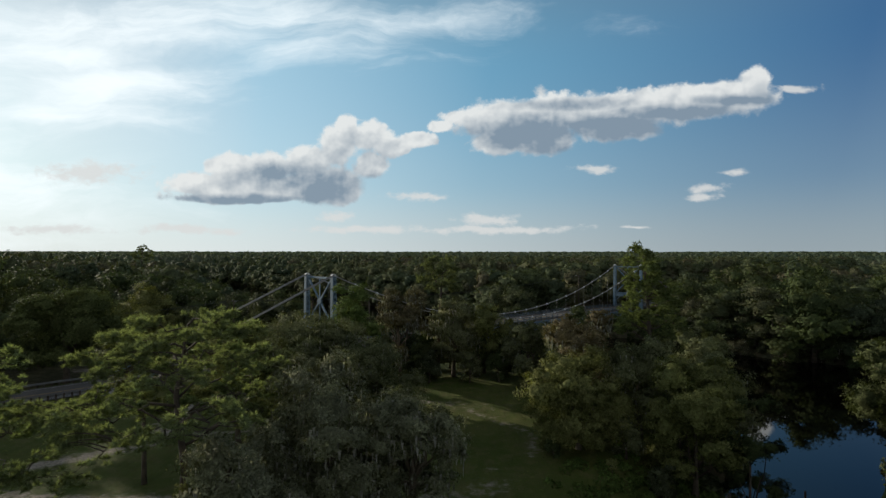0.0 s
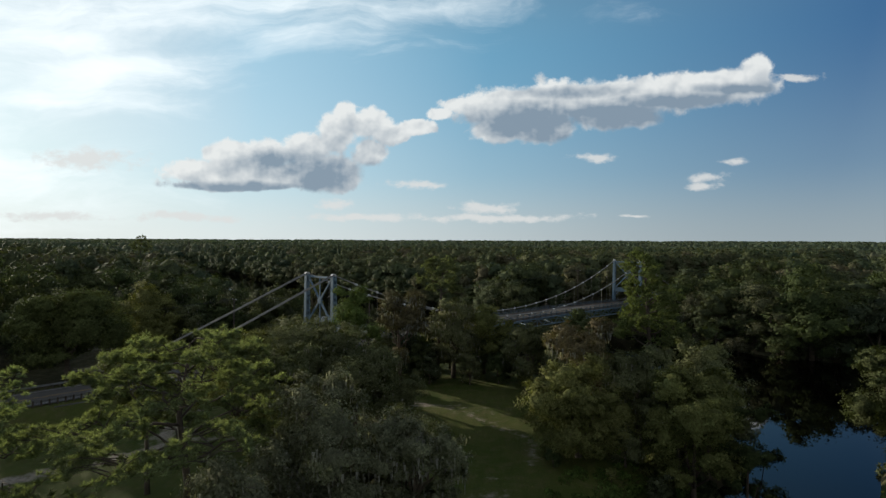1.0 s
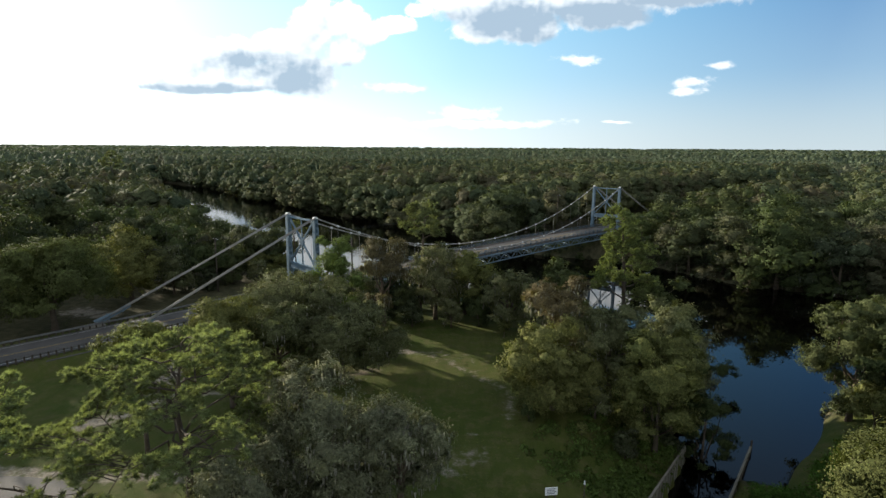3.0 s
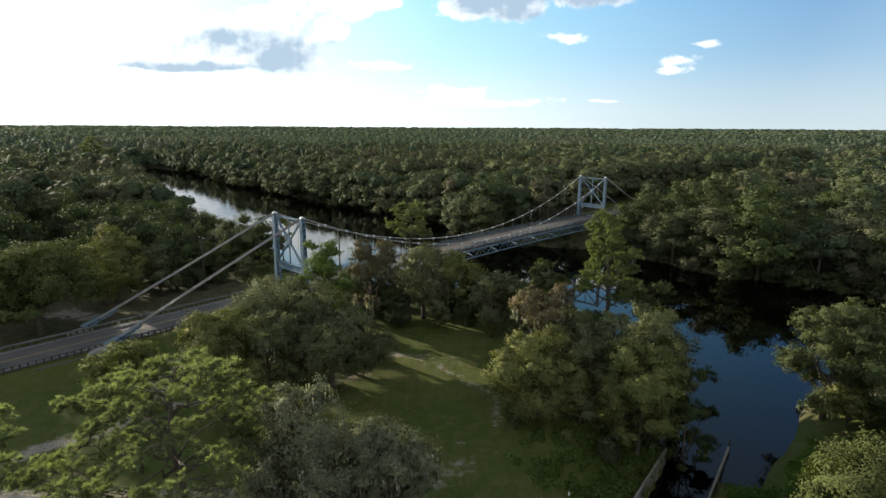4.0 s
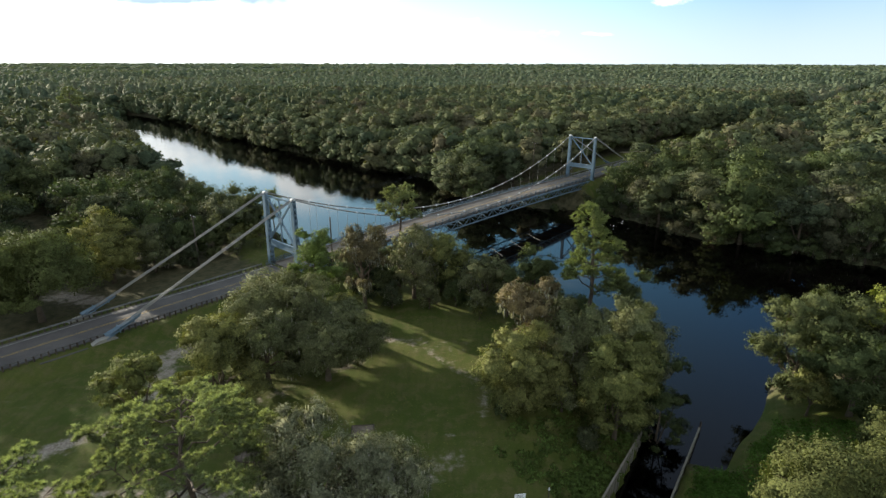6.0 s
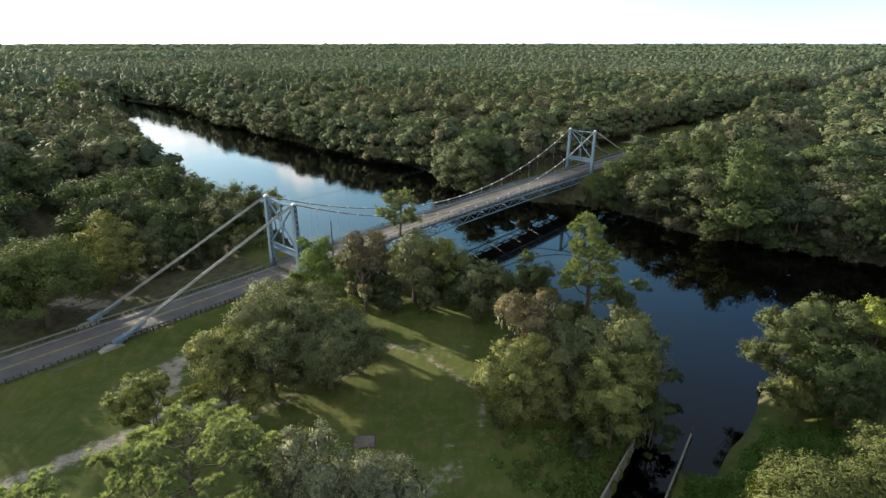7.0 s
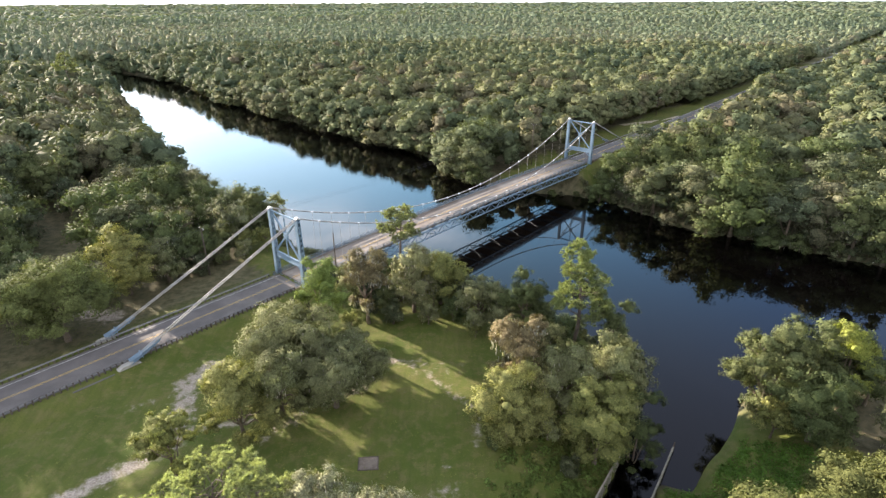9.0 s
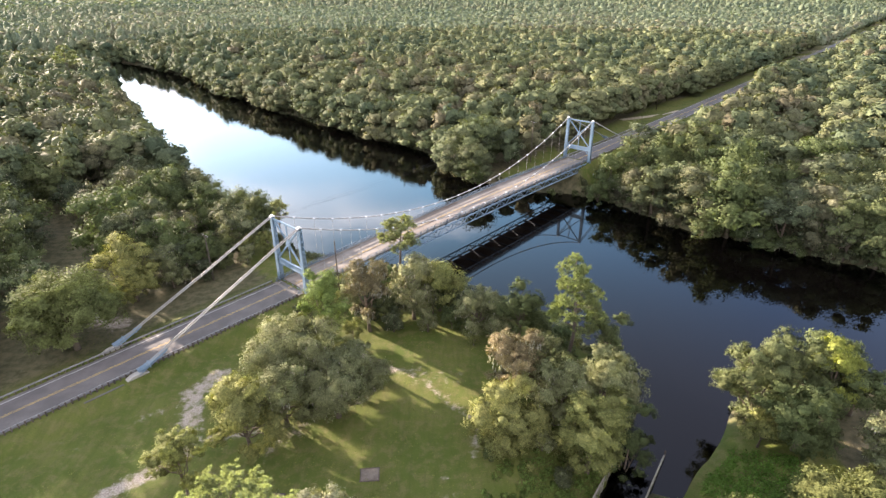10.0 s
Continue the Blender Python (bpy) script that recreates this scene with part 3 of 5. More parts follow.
sand = np.maximum(sand, 0.55 * ramp(depth, -2.2, -0.5) * near_shore)
sand = np.maximum(sand, 0.72 * ramp(X, 200, 260) * (1 - ramp(np.abs(V_), 5, 9)))


def wooded(x, y):
    """1 where woods stand."""
    u, v = road_uv(x, y)
    right_edge = np.where((u > 100) & (u < 150), 15.5, np.where((u > 150) & (u < 292), 25.0, 18.0))
    left_edge = np.where((u > 104) & (u < 150), 25.0, np.where(u < 330, 19.0, 17.0))
    corridor = (v < right_edge) & (v > -left_edge)
    glade = (u > 185) & (u < 275) & (v > -22) & (v < 13)
    far_side = (u > 100) & ~corridor & ~glade
    left_woods = (u <= 100) & ~((np.asarray(x) > -50.5) & (u > -4)) & (v < -29 + 9 * ramp(u, -12, 8)) & (along_line(np.asarray(x), np.asarray(y), [(-74, 107), (-90, 124), (-103, 140)]) > 8.5)
    right_woods = (u <= 100) & (v > 92) & (np.asarray(x) > 62)
    return far_side | left_woods | right_woods


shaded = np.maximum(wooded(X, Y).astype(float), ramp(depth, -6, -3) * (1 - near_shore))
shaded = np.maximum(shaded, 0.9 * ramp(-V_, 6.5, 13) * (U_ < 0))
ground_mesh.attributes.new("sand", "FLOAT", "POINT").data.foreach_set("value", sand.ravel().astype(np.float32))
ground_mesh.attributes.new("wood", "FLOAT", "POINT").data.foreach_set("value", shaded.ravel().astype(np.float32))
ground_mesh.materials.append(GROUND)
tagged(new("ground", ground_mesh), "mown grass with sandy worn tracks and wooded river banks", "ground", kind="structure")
water = Geo().add([(-1400, -200, WATER_Z), (900, -200, WATER_Z), (900, 1200, WATER_Z), (-1400, 1200, WATER_Z)], [(0, 1, 2, 3)])
tagged(solo("water", water, WATER), "calm dark tannin-stained river water reflecting sky", "river", kind="structure")

# ---------------------------------------------------------------- road
def strip(u0, u1, v0, v1, lift, step=4.0):
    """A flat band along the road, in the roadway's own axes."""
    geo, rows = Geo(), max(2, int(abs(u1 - u0) / step) + 1)
    us = np.linspace(u0, u1, rows)
    verts = [(u, -v, float(road_z(u)) + lift) for u in us for v in (v0, v1)]
    return geo.add(verts, [(2 * k, 2 * k + 2, 2 * k + 3, 2 * k + 1) for k in range(rows - 1)])


road = tagged(solo("road", strip(-150, -0.6, -4.6, 4.6, 0.0), ASPHALT, ROADWAY), "grey asphalt two-lane road with yellow centre line", "road", kind="structure")
far_road = tagged(solo("road", strip(SPAN + 0.6, 900, -4.4, 4.4, 0.02, 12), ASPHALT, ROADWAY), "grey asphalt road beyond the bridge", "road", kind="structure")
for v in (-0.17, 0.17):
    part("centre_line", strip(-150, -0.6, v - 0.05, v + 0.05, 0.006), YELLOW, road, "faded yellow centre line")
    part("centre_line", strip(SPAN + 0.6, 500, v - 0.06, v + 0.06, 0.03, 10), YELLOW, far_road, "faded yellow centre line")
for v in (-3.75, 3.75):
    part("edge_line", strip(-150, -0.6, v - 0.08, v + 0.08, 0.006), WHITE, road, "worn white edge line")
    part("edge_line", strip(SPAN + 0.6, 500, v - 0.08, v + 0.08, 0.03, 10), WHITE, far_road, "worn white edge line")



def drive(line, half):
    """A paved lane laid on the ground along a line of points, rounded at its bends, with a low edge."""
    p = np.array(line, float)
    for _ in range(3):                                     # cut the corners
        q = np.empty((2 * len(p) - 2, 2))
        q[0::2], q[1::2] = p[:-1] * 0.75 + p[1:] * 0.25, p[:-1] * 0.25 + p[1:] * 0.75
        p = np.concatenate([p[:1], q, p[-1:]])
    way = np.gradient(p, axis=0)
    way /= np.linalg.norm(way, axis=1, keepdims=True)
    across = np.stack([-way[:, 1], way[:, 0]], 1)
    geo, rows = Geo(), len(p)
    verts = []
    for k in range(rows):
        for o, lift in ((-half - 0.08, -0.1), (-half, 0.06), (-half * 0.33, 0.09), (half * 0.33, 0.09), (half, 0.06), (half + 0.08, -0.1)):
            x, y = p[k] + across[k] * o
            verts.append((x, y, float(land(x, y)) + lift))
    return geo.add(verts, [(6 * k + i + 1, 6 * k + i, 6 * k + 6 + i, 6 * k + 7 + i) for k in range(rows - 1) for i in range(5)])


tagged(solo("drive", drive([(-75, 43), (-60, 44.5), (-48, 45.5), (-40, 45.4), (-34.8, 43.4), (-33.6, 38), (-34, 28), (-36, 16)], 2.3), ASPHALT), "narrow grey asphalt drive curving across the park lawn", "drive", kind="structure")
# pale sand by the highway; further off the strip stands for sunlit grass
side_road = [tuple(NEAR + ALONG * u + RIGHT * v) for u, v in ((246, -3.9), (240, -6.5), (232, -11.5), (224, -16), (212, -21))]
tagged(solo("side_road", drive(side_road, 1.9), SAND_AND_SUNLIT), "pale sandy side road off the highway, its far end drawn for sunlit grass", "side road", kind="structure")

# ---------------------------------------------------------------- suspension bridge
CABLE_Y, TOWER_TOP, CABLE_LOW = 5.2, 17.9, 4.5
bridge = new("suspension_bridge")
bridge.matrix_world = ROADWAY
tagged(bridge, "pale blue steel suspension bridge with concrete deck over the river", "bridge")
PANELS = 24


def cable_z(u):
    return CABLE_LOW + (TOWER_TOP - 0.1 - CABLE_LOW) * ((u - SPAN / 2) / (SPAN / 2)) ** 2


def deck_piece(u0, u1, rows):
    geo, us = Geo(), np.linspace(u0, u1, rows)
    half, thick = 4.1, 0.35
    verts = []
    for u in us:
        z = float(road_z(u))
        verts += [(u, -half, z), (u, half, z), (u, half, z - thick), (u, -half, z - thick)]
    faces = [(4 * k + i, 4 * k + 4 + i, 4 * k + 4 + (i + 1) % 4, 4 * k + (i + 1) % 4) for k in range(rows - 1) for i in range(4)]
    return geo.add(verts, [tuple(reversed(f)) for f in faces] + [(0, 1, 2, 3), tuple(4 * (rows - 1) + i for i in (3, 2, 1, 0))])


part("deck", deck_piece(0.0, SPAN, 25), DECK, bridge, "sun-bleached worn concrete deck")
for n in range(1, PANELS):
    u = SPAN * n / PANELS
    z = float(road_z(u))
    part("expansion_joint", Geo().box((u - 0.05, -4.05, z - 0.02), (u + 0.05, 4.05, z + 0.006)), GALVANISED, bridge)
for side in (-1, 1):
    part("curb", Geo().add(*(lambda us: ([(u, side * y, float(road_z(u)) + h) for u in us for y, h in ((3.75, 0.0), (3.75, 0.25), (4.1, 0.25))],
                                         [(3 * k + i, 3 * k + 3 + i, 3 * k + 4 + i, 3 * k + 1 + i) for k in range(len(us) - 1) for i in (0, 1)]))(list(np.linspace(0.1, SPAN - 0.1, 25)))), DECK, bridge)
for n in (0, 1):
    v = (-0.14, 0.14)[n]
    part("centre_line", strip(0.3, SPAN - 0.3, v - 0.05, v + 0.05, 0.01), YELLOW, bridge, "faded yellow centre line")

# towers: two tapered laced legs, a portal strut, cross bracing and a top strut


def leg(y):
    geo = Geo()
    foot, top, inward = -2.5, TOWER_TOP - 0.3, -0.12 * (1 if y > 0 else -1)
    def at(z, a, b):
        k = (z - foot) / (top - foot)
        wide_u, wide_v = 0.62 - 0.20 * k, 0.50 - 0.10 * k
        return Vector((a * wide_u, y + inward * k + b * wide_v, z))
    for a in (-1, 1):                                     # solid plates across the road's direction
        c = [at(foot, a, -1), at(foot, a, 1), at(top, a, 1), at(top, a, -1)]
        d = [p - Vector((a * 0.05, 0, 0)) for p in c]
        geo.add(c + d, [(0, 1, 2, 3), (7, 6, 5, 4), (0, 4, 5, 1), (1, 5, 6, 2), (2, 6, 7, 3), (3, 7, 4, 0)])
        for b in (-1, 1):                                 # flanges
            p, q = at(foot, a, b), at(top, a, b)
            geo.beam(p - Vector((a * 0.09, 0, 0)), q - Vector((a * 0.09, 0, 0)), 0.05, 0.18, (1, 0, 0))
    steps = 17
    for k in range(steps):                                # batten plates on the open faces
        z = foot + (top - foot) * (k + 0.5) / steps
        for b in (-1, 1):
            geo.beam(at(z, -1, b), at(z, 1, b), 0.04, 0.42)
    return geo


tower = part("tower", Geo().box((-0.95, -CABLE_Y - 0.2, -2.9), (0.95, CABLE_Y + 0.2, -2.4), 0.05), CONCRETE, bridge, "pale blue steel tower with cross bracing")
for y in (-CABLE_Y, CABLE_Y):
    part("leg", leg(y), STEEL, tower)
    part("cable_saddle", Geo().add([(a * w_, y + b * 0.32 - 0.12 * (1 if y > 0 else -1), z) for z, w_ in ((TOWER_TOP - 0.3, 0.55), (TOWER_TOP - 0.05, 0.45), (TOWER_TOP + 0.14, 0.2)) for a, b in ((-1, -1), (1, -1), (1, 1), (-1, 1))],
                                   [(8, 9, 10, 11)] + [(i + k, (i + 1) % 4 + k, (i + 1) % 4 + 4 + k, i + 4 + k) for k in (0, 4) for i in range(4)]), CLAMP, tower, "white cable saddle")
    part("pier", Geo().box((-1.3, y - 1.3, -9.5), (1.3, y + 1.3, -2.45), 0.12), CONCRETE, tower, "weathered concrete pier")
inner = CABLE_Y - 0.55
PORTAL = 6.3
part("top_strut", Geo().beam((0, -inner, TOWER_TOP - 0.7), (0, inner, TOWER_TOP - 0.7), 0.3, 0.35), STEEL, tower)
geo = Geo()
for h in (PORTAL, PORTAL + 1.25):
    geo.beam((0, -inner, h), (0, inner, h), 0.4, 0.22)
for k in range(8):
    a, b = -inner + 2 * inner * k / 8, -inner + 2 * inner * (k + 1) / 8
    geo.beam((0.1, a, PORTAL + (1.25 if k % 2 else 0)), (0.1, b, PORTAL + (0 if k % 2 else 1.25)), 0.08, 0.14)
geo.box((-0.05, -inner, PORTAL + 0.1), (0.05, inner, PORTAL + 1.15))
part("portal_strut", geo, STEEL, tower)
low, high, middle = PORTAL + 1.3, TOWER_TOP - 0.8, (PORTAL + TOWER_TOP) / 2 + 0.3
for a in (-1, 1):
    part("cross_brace", Geo().beam((0.06 * a, -inner * a, low), (0.06 * a, inner * a, high), 0.3, 0.34), STEEL, tower)
part("centre_post", Geo().beam((0, 0, low), (0, 0, high), 0.22, 0.22), STEEL, tower)
part("gusset", Geo().add([(x, 0.75 * math.cos(k * math.pi / 3), middle + 0.75 * math.sin(k * math.pi / 3)) for x in (-0.2, 0.2) for k in range(6)],
                         [(5, 4, 3, 2, 1, 0), (6, 7, 8, 9, 10, 11)] + [(k, (k + 1) % 6, (k + 1) % 6 + 6, k + 6) for k in range(6)]), STEEL, tower)
for a in (-1, 1):
    part("knee_brace", Geo().beam((0, a * inner, PORTAL - 1.5), (0, a * (inner - 1.5), PORTAL), 0.2, 0.2), STEEL, tower)
copy_thing(tower, Matrix.Translation((SPAN, 0, 0)))

# cables, bands, hangers
BACK = 35.8
for side in (-1, 1):
    y = side * CABLE_Y
    line = [(u, y - side * 0.12 * ((u - SPAN / 2) / (SPAN / 2)) ** 2, cable_z(u)) for u in np.linspace(0, SPAN, 73)]
    cable = part("main_cable", Geo().tube(line, 0.14, 8), CABLE, bridge, "pale grey wire main cable", smooth=True)
    for n in range(1, PANELS):
        u = SPAN * n / PANELS
        slope = 2 * (TOWER_TOP - CABLE_LOW) * (u - SPAN / 2) / (SPAN / 2) ** 2
        d = Vector((1, 0, slope)).normalized() * 0.33
        c = Vector((u, y - side * 0.12 * ((u - SPAN / 2) / (SPAN / 2)) ** 2, cable_z(u)))
        part("cable_band", Geo().tube([c - d, c - d * 0.6, c + d * 0.6, c + d], [0.17, 0.23, 0.23, 0.17], 8), CLAMP, cable)
        bottom = float(road_z(u)) - 0.3
        for a in (0.0,):
            if cable_z(u) - bottom > 0.6:
                part("hanger", Geo().tube([(u + a, y, bottom), (u + a, c.y, cable_z(u) - 0.1)], 0.03, 5), CABLE, bridge)
    for start, end in ((0.0, -BACK), (SPAN, SPAN + BACK)):
        stay_z = float(road_z(end)) + 0.9
        for a in (-0.29, 0.29):
            part("backstay", Geo().tube([(start, y - side * 0.12 + a, TOWER_TOP - 0.05), ((start + end) / 2, y + a, (TOWER_TOP + stay_z) / 2 - 0.12), (end, y + side * 0.5 + a, stay_z)], 0.12, 7), CABLE, bridge, "pale grey wire backstay", smooth=True)

# stiffening trusses below the deck's edges
for side in (-1, 1):
    y, deep, half = side * CABLE_Y, 2.1, SPAN / PANELS
    us = [half * n for n in range(PANELS + 1)]
    tops = [float(road_z(u)) - 0.3 for u in us]
    for k in range(PANELS):
        part("top_chord", Geo().beam((us[k], y, tops[k]), (us[k + 1], y, tops[k + 1]), 0.28, 0.34), STEEL, bridge)
        part("bottom_chord", Geo().beam((us[k], y, tops[k] - deep), (us[k + 1], y, tops[k + 1] - deep), 0.26, 0.28), STEEL, bridge)
    for k in range(PANELS):
        m = (us[k] + us[k + 1]) / 2
        mid_top = (tops[k] + tops[k + 1]) / 2
        part("truss_diagonal", Geo().beam((us[k], y, tops[k] - deep), (m, y, mid_top), 0.16, 0.16), STEEL, bridge)
        part("truss_diagonal", Geo().beam((m, y, mid_top), (us[k + 1], y, tops[k + 1] - deep), 0.16, 0.16), STEEL, bridge)
        part("truss_post", Geo().beam((m, y, mid_top), (m, y, mid_top - deep), 0.1, 0.1), STEEL, bridge)
for n in range(PANELS + 1):
    u = SPAN * n / PANELS
    z = float(road_z(u)) - 0.3
    part("floor_beam", Geo().beam((u, -CABLE_Y, z - 0.35), (u, CABLE_Y, z - 0.35), 0.3, 0.7), STEEL, bridge)
    if n < PANELS:
        v2 = SPAN * (n + 1) / PANELS
        part("lateral_brace", Geo().beam((u, -CABLE_Y * (-1) ** n, z - 2.0), (v2, CABLE_Y * (-1) ** n, z - 2.0), 0.14, 0.14), STEEL, bridge)

# railings on the bridge: posts and three rails
for side in (-1, 1):
    y = side * 4.35
    railing = part("railing", Geo().add(*(lambda us: ([(u, y + dy_, float(road_z(u)) + h) for u in us for dy_, h in ((-0.05, 1.02), (0.05, 1.02), (0.05, 1.12), (-0.05, 1.12))],
                                                      [(4 * k + i, 4 * k + 4 + i, 4 * k + 4 + (i + 1) % 4, 4 * k + (i + 1) % 4) for k in range(len(us) - 1) for i in range(4)]))(list(np.linspace(-2, SPAN + 2, 30)))), RAILPAINT, bridge, "dull blue steel railing")
    for h in (0.34, 0.68):
        part("rail", Geo().add(*(lambda us: ([(u, y + dy_, float(road_z(u)) + h + dz_) for u in us for dy_, dz_ in ((-0.04, -0.085), (0.04, -0.085), (0.04, 0.085), (-0.04, 0.085))],
                                             [(4 * k + i, 4 * k + 4 + i, 4 * k + 4 + (i + 1) % 4, 4 * k + (i + 1) % 4) for k in range(len(us) - 1) for i in range(4)]))(list(np.linspace(-2, SPAN + 2, 30)))), RAILPAINT, railing)
    for k in range(PANELS * 2 + 1):
        u = SPAN * k / (PANELS * 2)
        z = float(road_z(u))
        part("railing_post", Geo().box((u - 0.09, y - 0.09, z - 0.3), (u + 0.09, y + 0.09, z + 1.12), 0.02), RAILPAINT, railing)

# anchorages beside the approach
for u0, turn in ((-BACK, 1), (SPAN + BACK, -1)):
    for side in (-1, 1):
        z = float(road_z(u0))
        block = Geo()
        prof = [(-3.2, -2.4), (-3.2, -0.15), (-2.2, 0.3), (-0.2, 0.38), (1.2, -0.6), (1.2, -2.4)]
        y0, y1 = side * 5.15, side * 6.35
        verts = [(u0 + turn * a, y, z + b) for y in (y0, y1) for a, b in prof]
        block.add(verts, [tuple(range(6)), tuple(range(11, 5, -1))] + [(i, i + 6, (i + 1) % 6 + 6, (i + 1) % 6) for i in range(6)])
        anchor = solo("cable_anchorage", block, CONCRETE, ROADWAY)
        tagged(anchor, "weathered concrete cable anchorage beside the road", "anchorage", "bridge anchorages")
        for k in range(8):
            a, b = (k % 4 - 1.5) * 0.36, (k // 4 - 0.5) * 0.62
            part("anchor_rod", Geo().tube([(u0 + turn * 4.4, side * 5.70 + a * 0.35, z + 2.35 + b * 0.3), (u0 - turn * 1.1, side * 5.80 + a, z + 0.42 + b)], 0.10, 5), STEEL, anchor, "pale blue steel anchor rod")
        for f in (0.2, 0.62):
            c = Vector((u0 + turn * (4.4 - 5.5 * f), side * (5.70 + 0.1 * f), z + 2.35 - 1.93 * f))
            wide, high = 0.45 + 0.45 * f, 0.28 + 0.32 * f
            part("tie_plate", Geo().box((c.x - 0.06, c.y - wide, c.z - high), (c.x + 0.06, c.y + wide, c.z + high), 0.02), STEEL, anchor, "pale blue steel tie plate")
        part("cable_socket", Geo().tube([(u0 + turn * 3.2, side * 5.72, z + 1.98), (u0 + turn * 4.6, side * 5.66, z + 2.55)], [0.40, 0.26], 8), STEEL, anchor, "pale blue cable socket")

# guard rails of the approach, with dark posts
for side in (-1, 1):
    for u0, u1 in ((-148, -2.2), (SPAN + 2.2, SPAN + 70)):
        us = list(np.arange(u0, u1, 0.95))
        y = side * 4.85
        shape = [(0.00, 0.42), (0.08, 0.48), (0.00, 0.575), (0.08, 0.67), (0.00, 0.73)]
        verts = [(u, y - side * a, float(road_z(u)) + h) for u in us for a, h in shape]
        verts += [(u, y - side * (a - 0.02), float(road_z(u)) + h) for u in us for a, h in shape]
        half_n = len(us) * 5
        faces = [(5 * k + i, 5 * k + 5 + i, 5 * k + 6 + i, 5 * k + 1 + i) for k in range(len(us) - 1) for i in range(4)]
        faces += [tuple(half_n + j for j in reversed(f)) for f in faces]
        rail = tagged(solo("guard_rail", Geo().add(verts, faces), GALVANISED, ROADWAY), "galvanised beam guard rail on dark posts beside the road", "guard rail", "guard rails")
        post_mesh = Geo().box((-0.1, -0.1, -0.35), (0.1, 0.1, 0.74), 0.02).mesh("rail_post")
        post_mesh.materials.append(POSTWOOD)
        for u in us:
            ob = part("rail_post", post_mesh, None, rail)
            ob.location = (u, y + side * 0.16, float(road_z(u)))
# low concrete wall along the foot of the near anchorage
part("joint_strip", Geo().box((-2.4, -4.55, 1.5), (-1.7, 4.55, float(road_z(-2.0)) + 0.012)), DECK, road, "pale concrete joint strip")
wall = Geo().box((-46, -6.5, -0.8), (-39.6, -6.1, 1.45), 0.05)
tagged(solo("retaining_wall", wall, OLD_CONCRETE, ROADWAY), "low weathered concrete wall beside the road rail", "wall")

# ---------------------------------------------------------------- trees


SOFT = 2.2                                    # how much a spray is shaded as the round of its bough


def cards(rng, centres, normals, size, aspect, round_way=None):
    """Leaf sprays: small pointed three-cornered blades, turned at random about their normals."""
    n = len(centres)
    normals = normals / (np.linalg.norm(normals, axis=1, keepdims=True) + 1e-9)
    a = np.cross(normals, rng.normal(size=(n, 3)))
    a /= np.linalg.norm(a, axis=1, keepdims=True) + 1e-9
    b = np.cross(normals, a)
    s = (size * rng.uniform(0.6, 1.4, n))[:, None]
    skew = rng.uniform(-0.4, 0.4, n)[:, None]
    verts = np.stack([centres - a * s * 0.7 + b * s * aspect, centres - a * s * (0.7 + skew) - b * s * aspect, centres + a * s], 1).reshape(-1, 3)
    if round_way is None:
        return verts, np.arange(3 * n).reshape(-1, 3)
    soft = round_way / (np.linalg.norm(round_way, axis=1, keepdims=True) + 1e-9) * SOFT + normals
    soft /= np.linalg.norm(soft, axis=1, keepdims=True) + 1e-9
    return verts, np.arange(3 * n).reshape(-1, 3), np.repeat(soft, 3, 0)


def sphere_dirs(rng, n, lowest=-0.5):
    z = rng.uniform(lowest, 1, n)
    a = rng.uniform(0, 2 * np.pi, n)
    r = np.sqrt(1 - z * z)
    return np.stack([r * np.cos(a), r * np.sin(a), z], 1)


def icosphere(level):
    """Corners and triangles of a small unit ball."""
    bm = bmesh.new()
    bmesh.ops.create_icosphere(bm, subdivisions=level, radius=1.0)
    verts, faces = np.array([v.co for v in bm.verts]), np.array([[v.index for v in f.verts] for f in bm.faces])
    bm.free()
    return verts, faces


BALLS = {level: icosphere(level) for level in (1, 2)}


def boughs(rng, lobes, level, scale, lift=0.0):
    """The dense dark inside of each lobe, as a lumpy mass. Vertices, triangles and normals."""
    ball, tri = BALLS[level]
    verts, faces, soft = [], [], []
    middle = np.mean([lobe[:3] for lobe in lobes], 0)
    for k, (x, y, z, r, flat) in enumerate(lobes):
        w1, w2 = rng.normal(size=3) * 2.6, rng.normal(size=3) * 4.6
        lump = 1 + 0.13 * np.sin(ball @ w1 + rng.uniform(0, 6)) + 0.10 * np.sin(ball @ w2 + rng.uniform(0, 6)) + rng.normal(size=len(ball)) * 0.05
        p = ball * lump[:, None] * r * scale * np.array((1, 1, flat)) + np.array((x, y, z))
        out = p - middle
        out /= np.linalg.norm(out, axis=1, keepdims=True) + 1e-9
        way = ball * 0.7 + (0.6 + 0.3 * lift) * out + rng.normal(size=ball.shape) * 0.2 + np.array((0, 0, lift))
        verts.append(p)
        faces.append(tri + k * len(ball))
        soft.append(way / np.linalg.norm(way, axis=1, keepdims=True))
    return np.concatenate(verts), np.concatenate(faces), np.concatenate(soft)


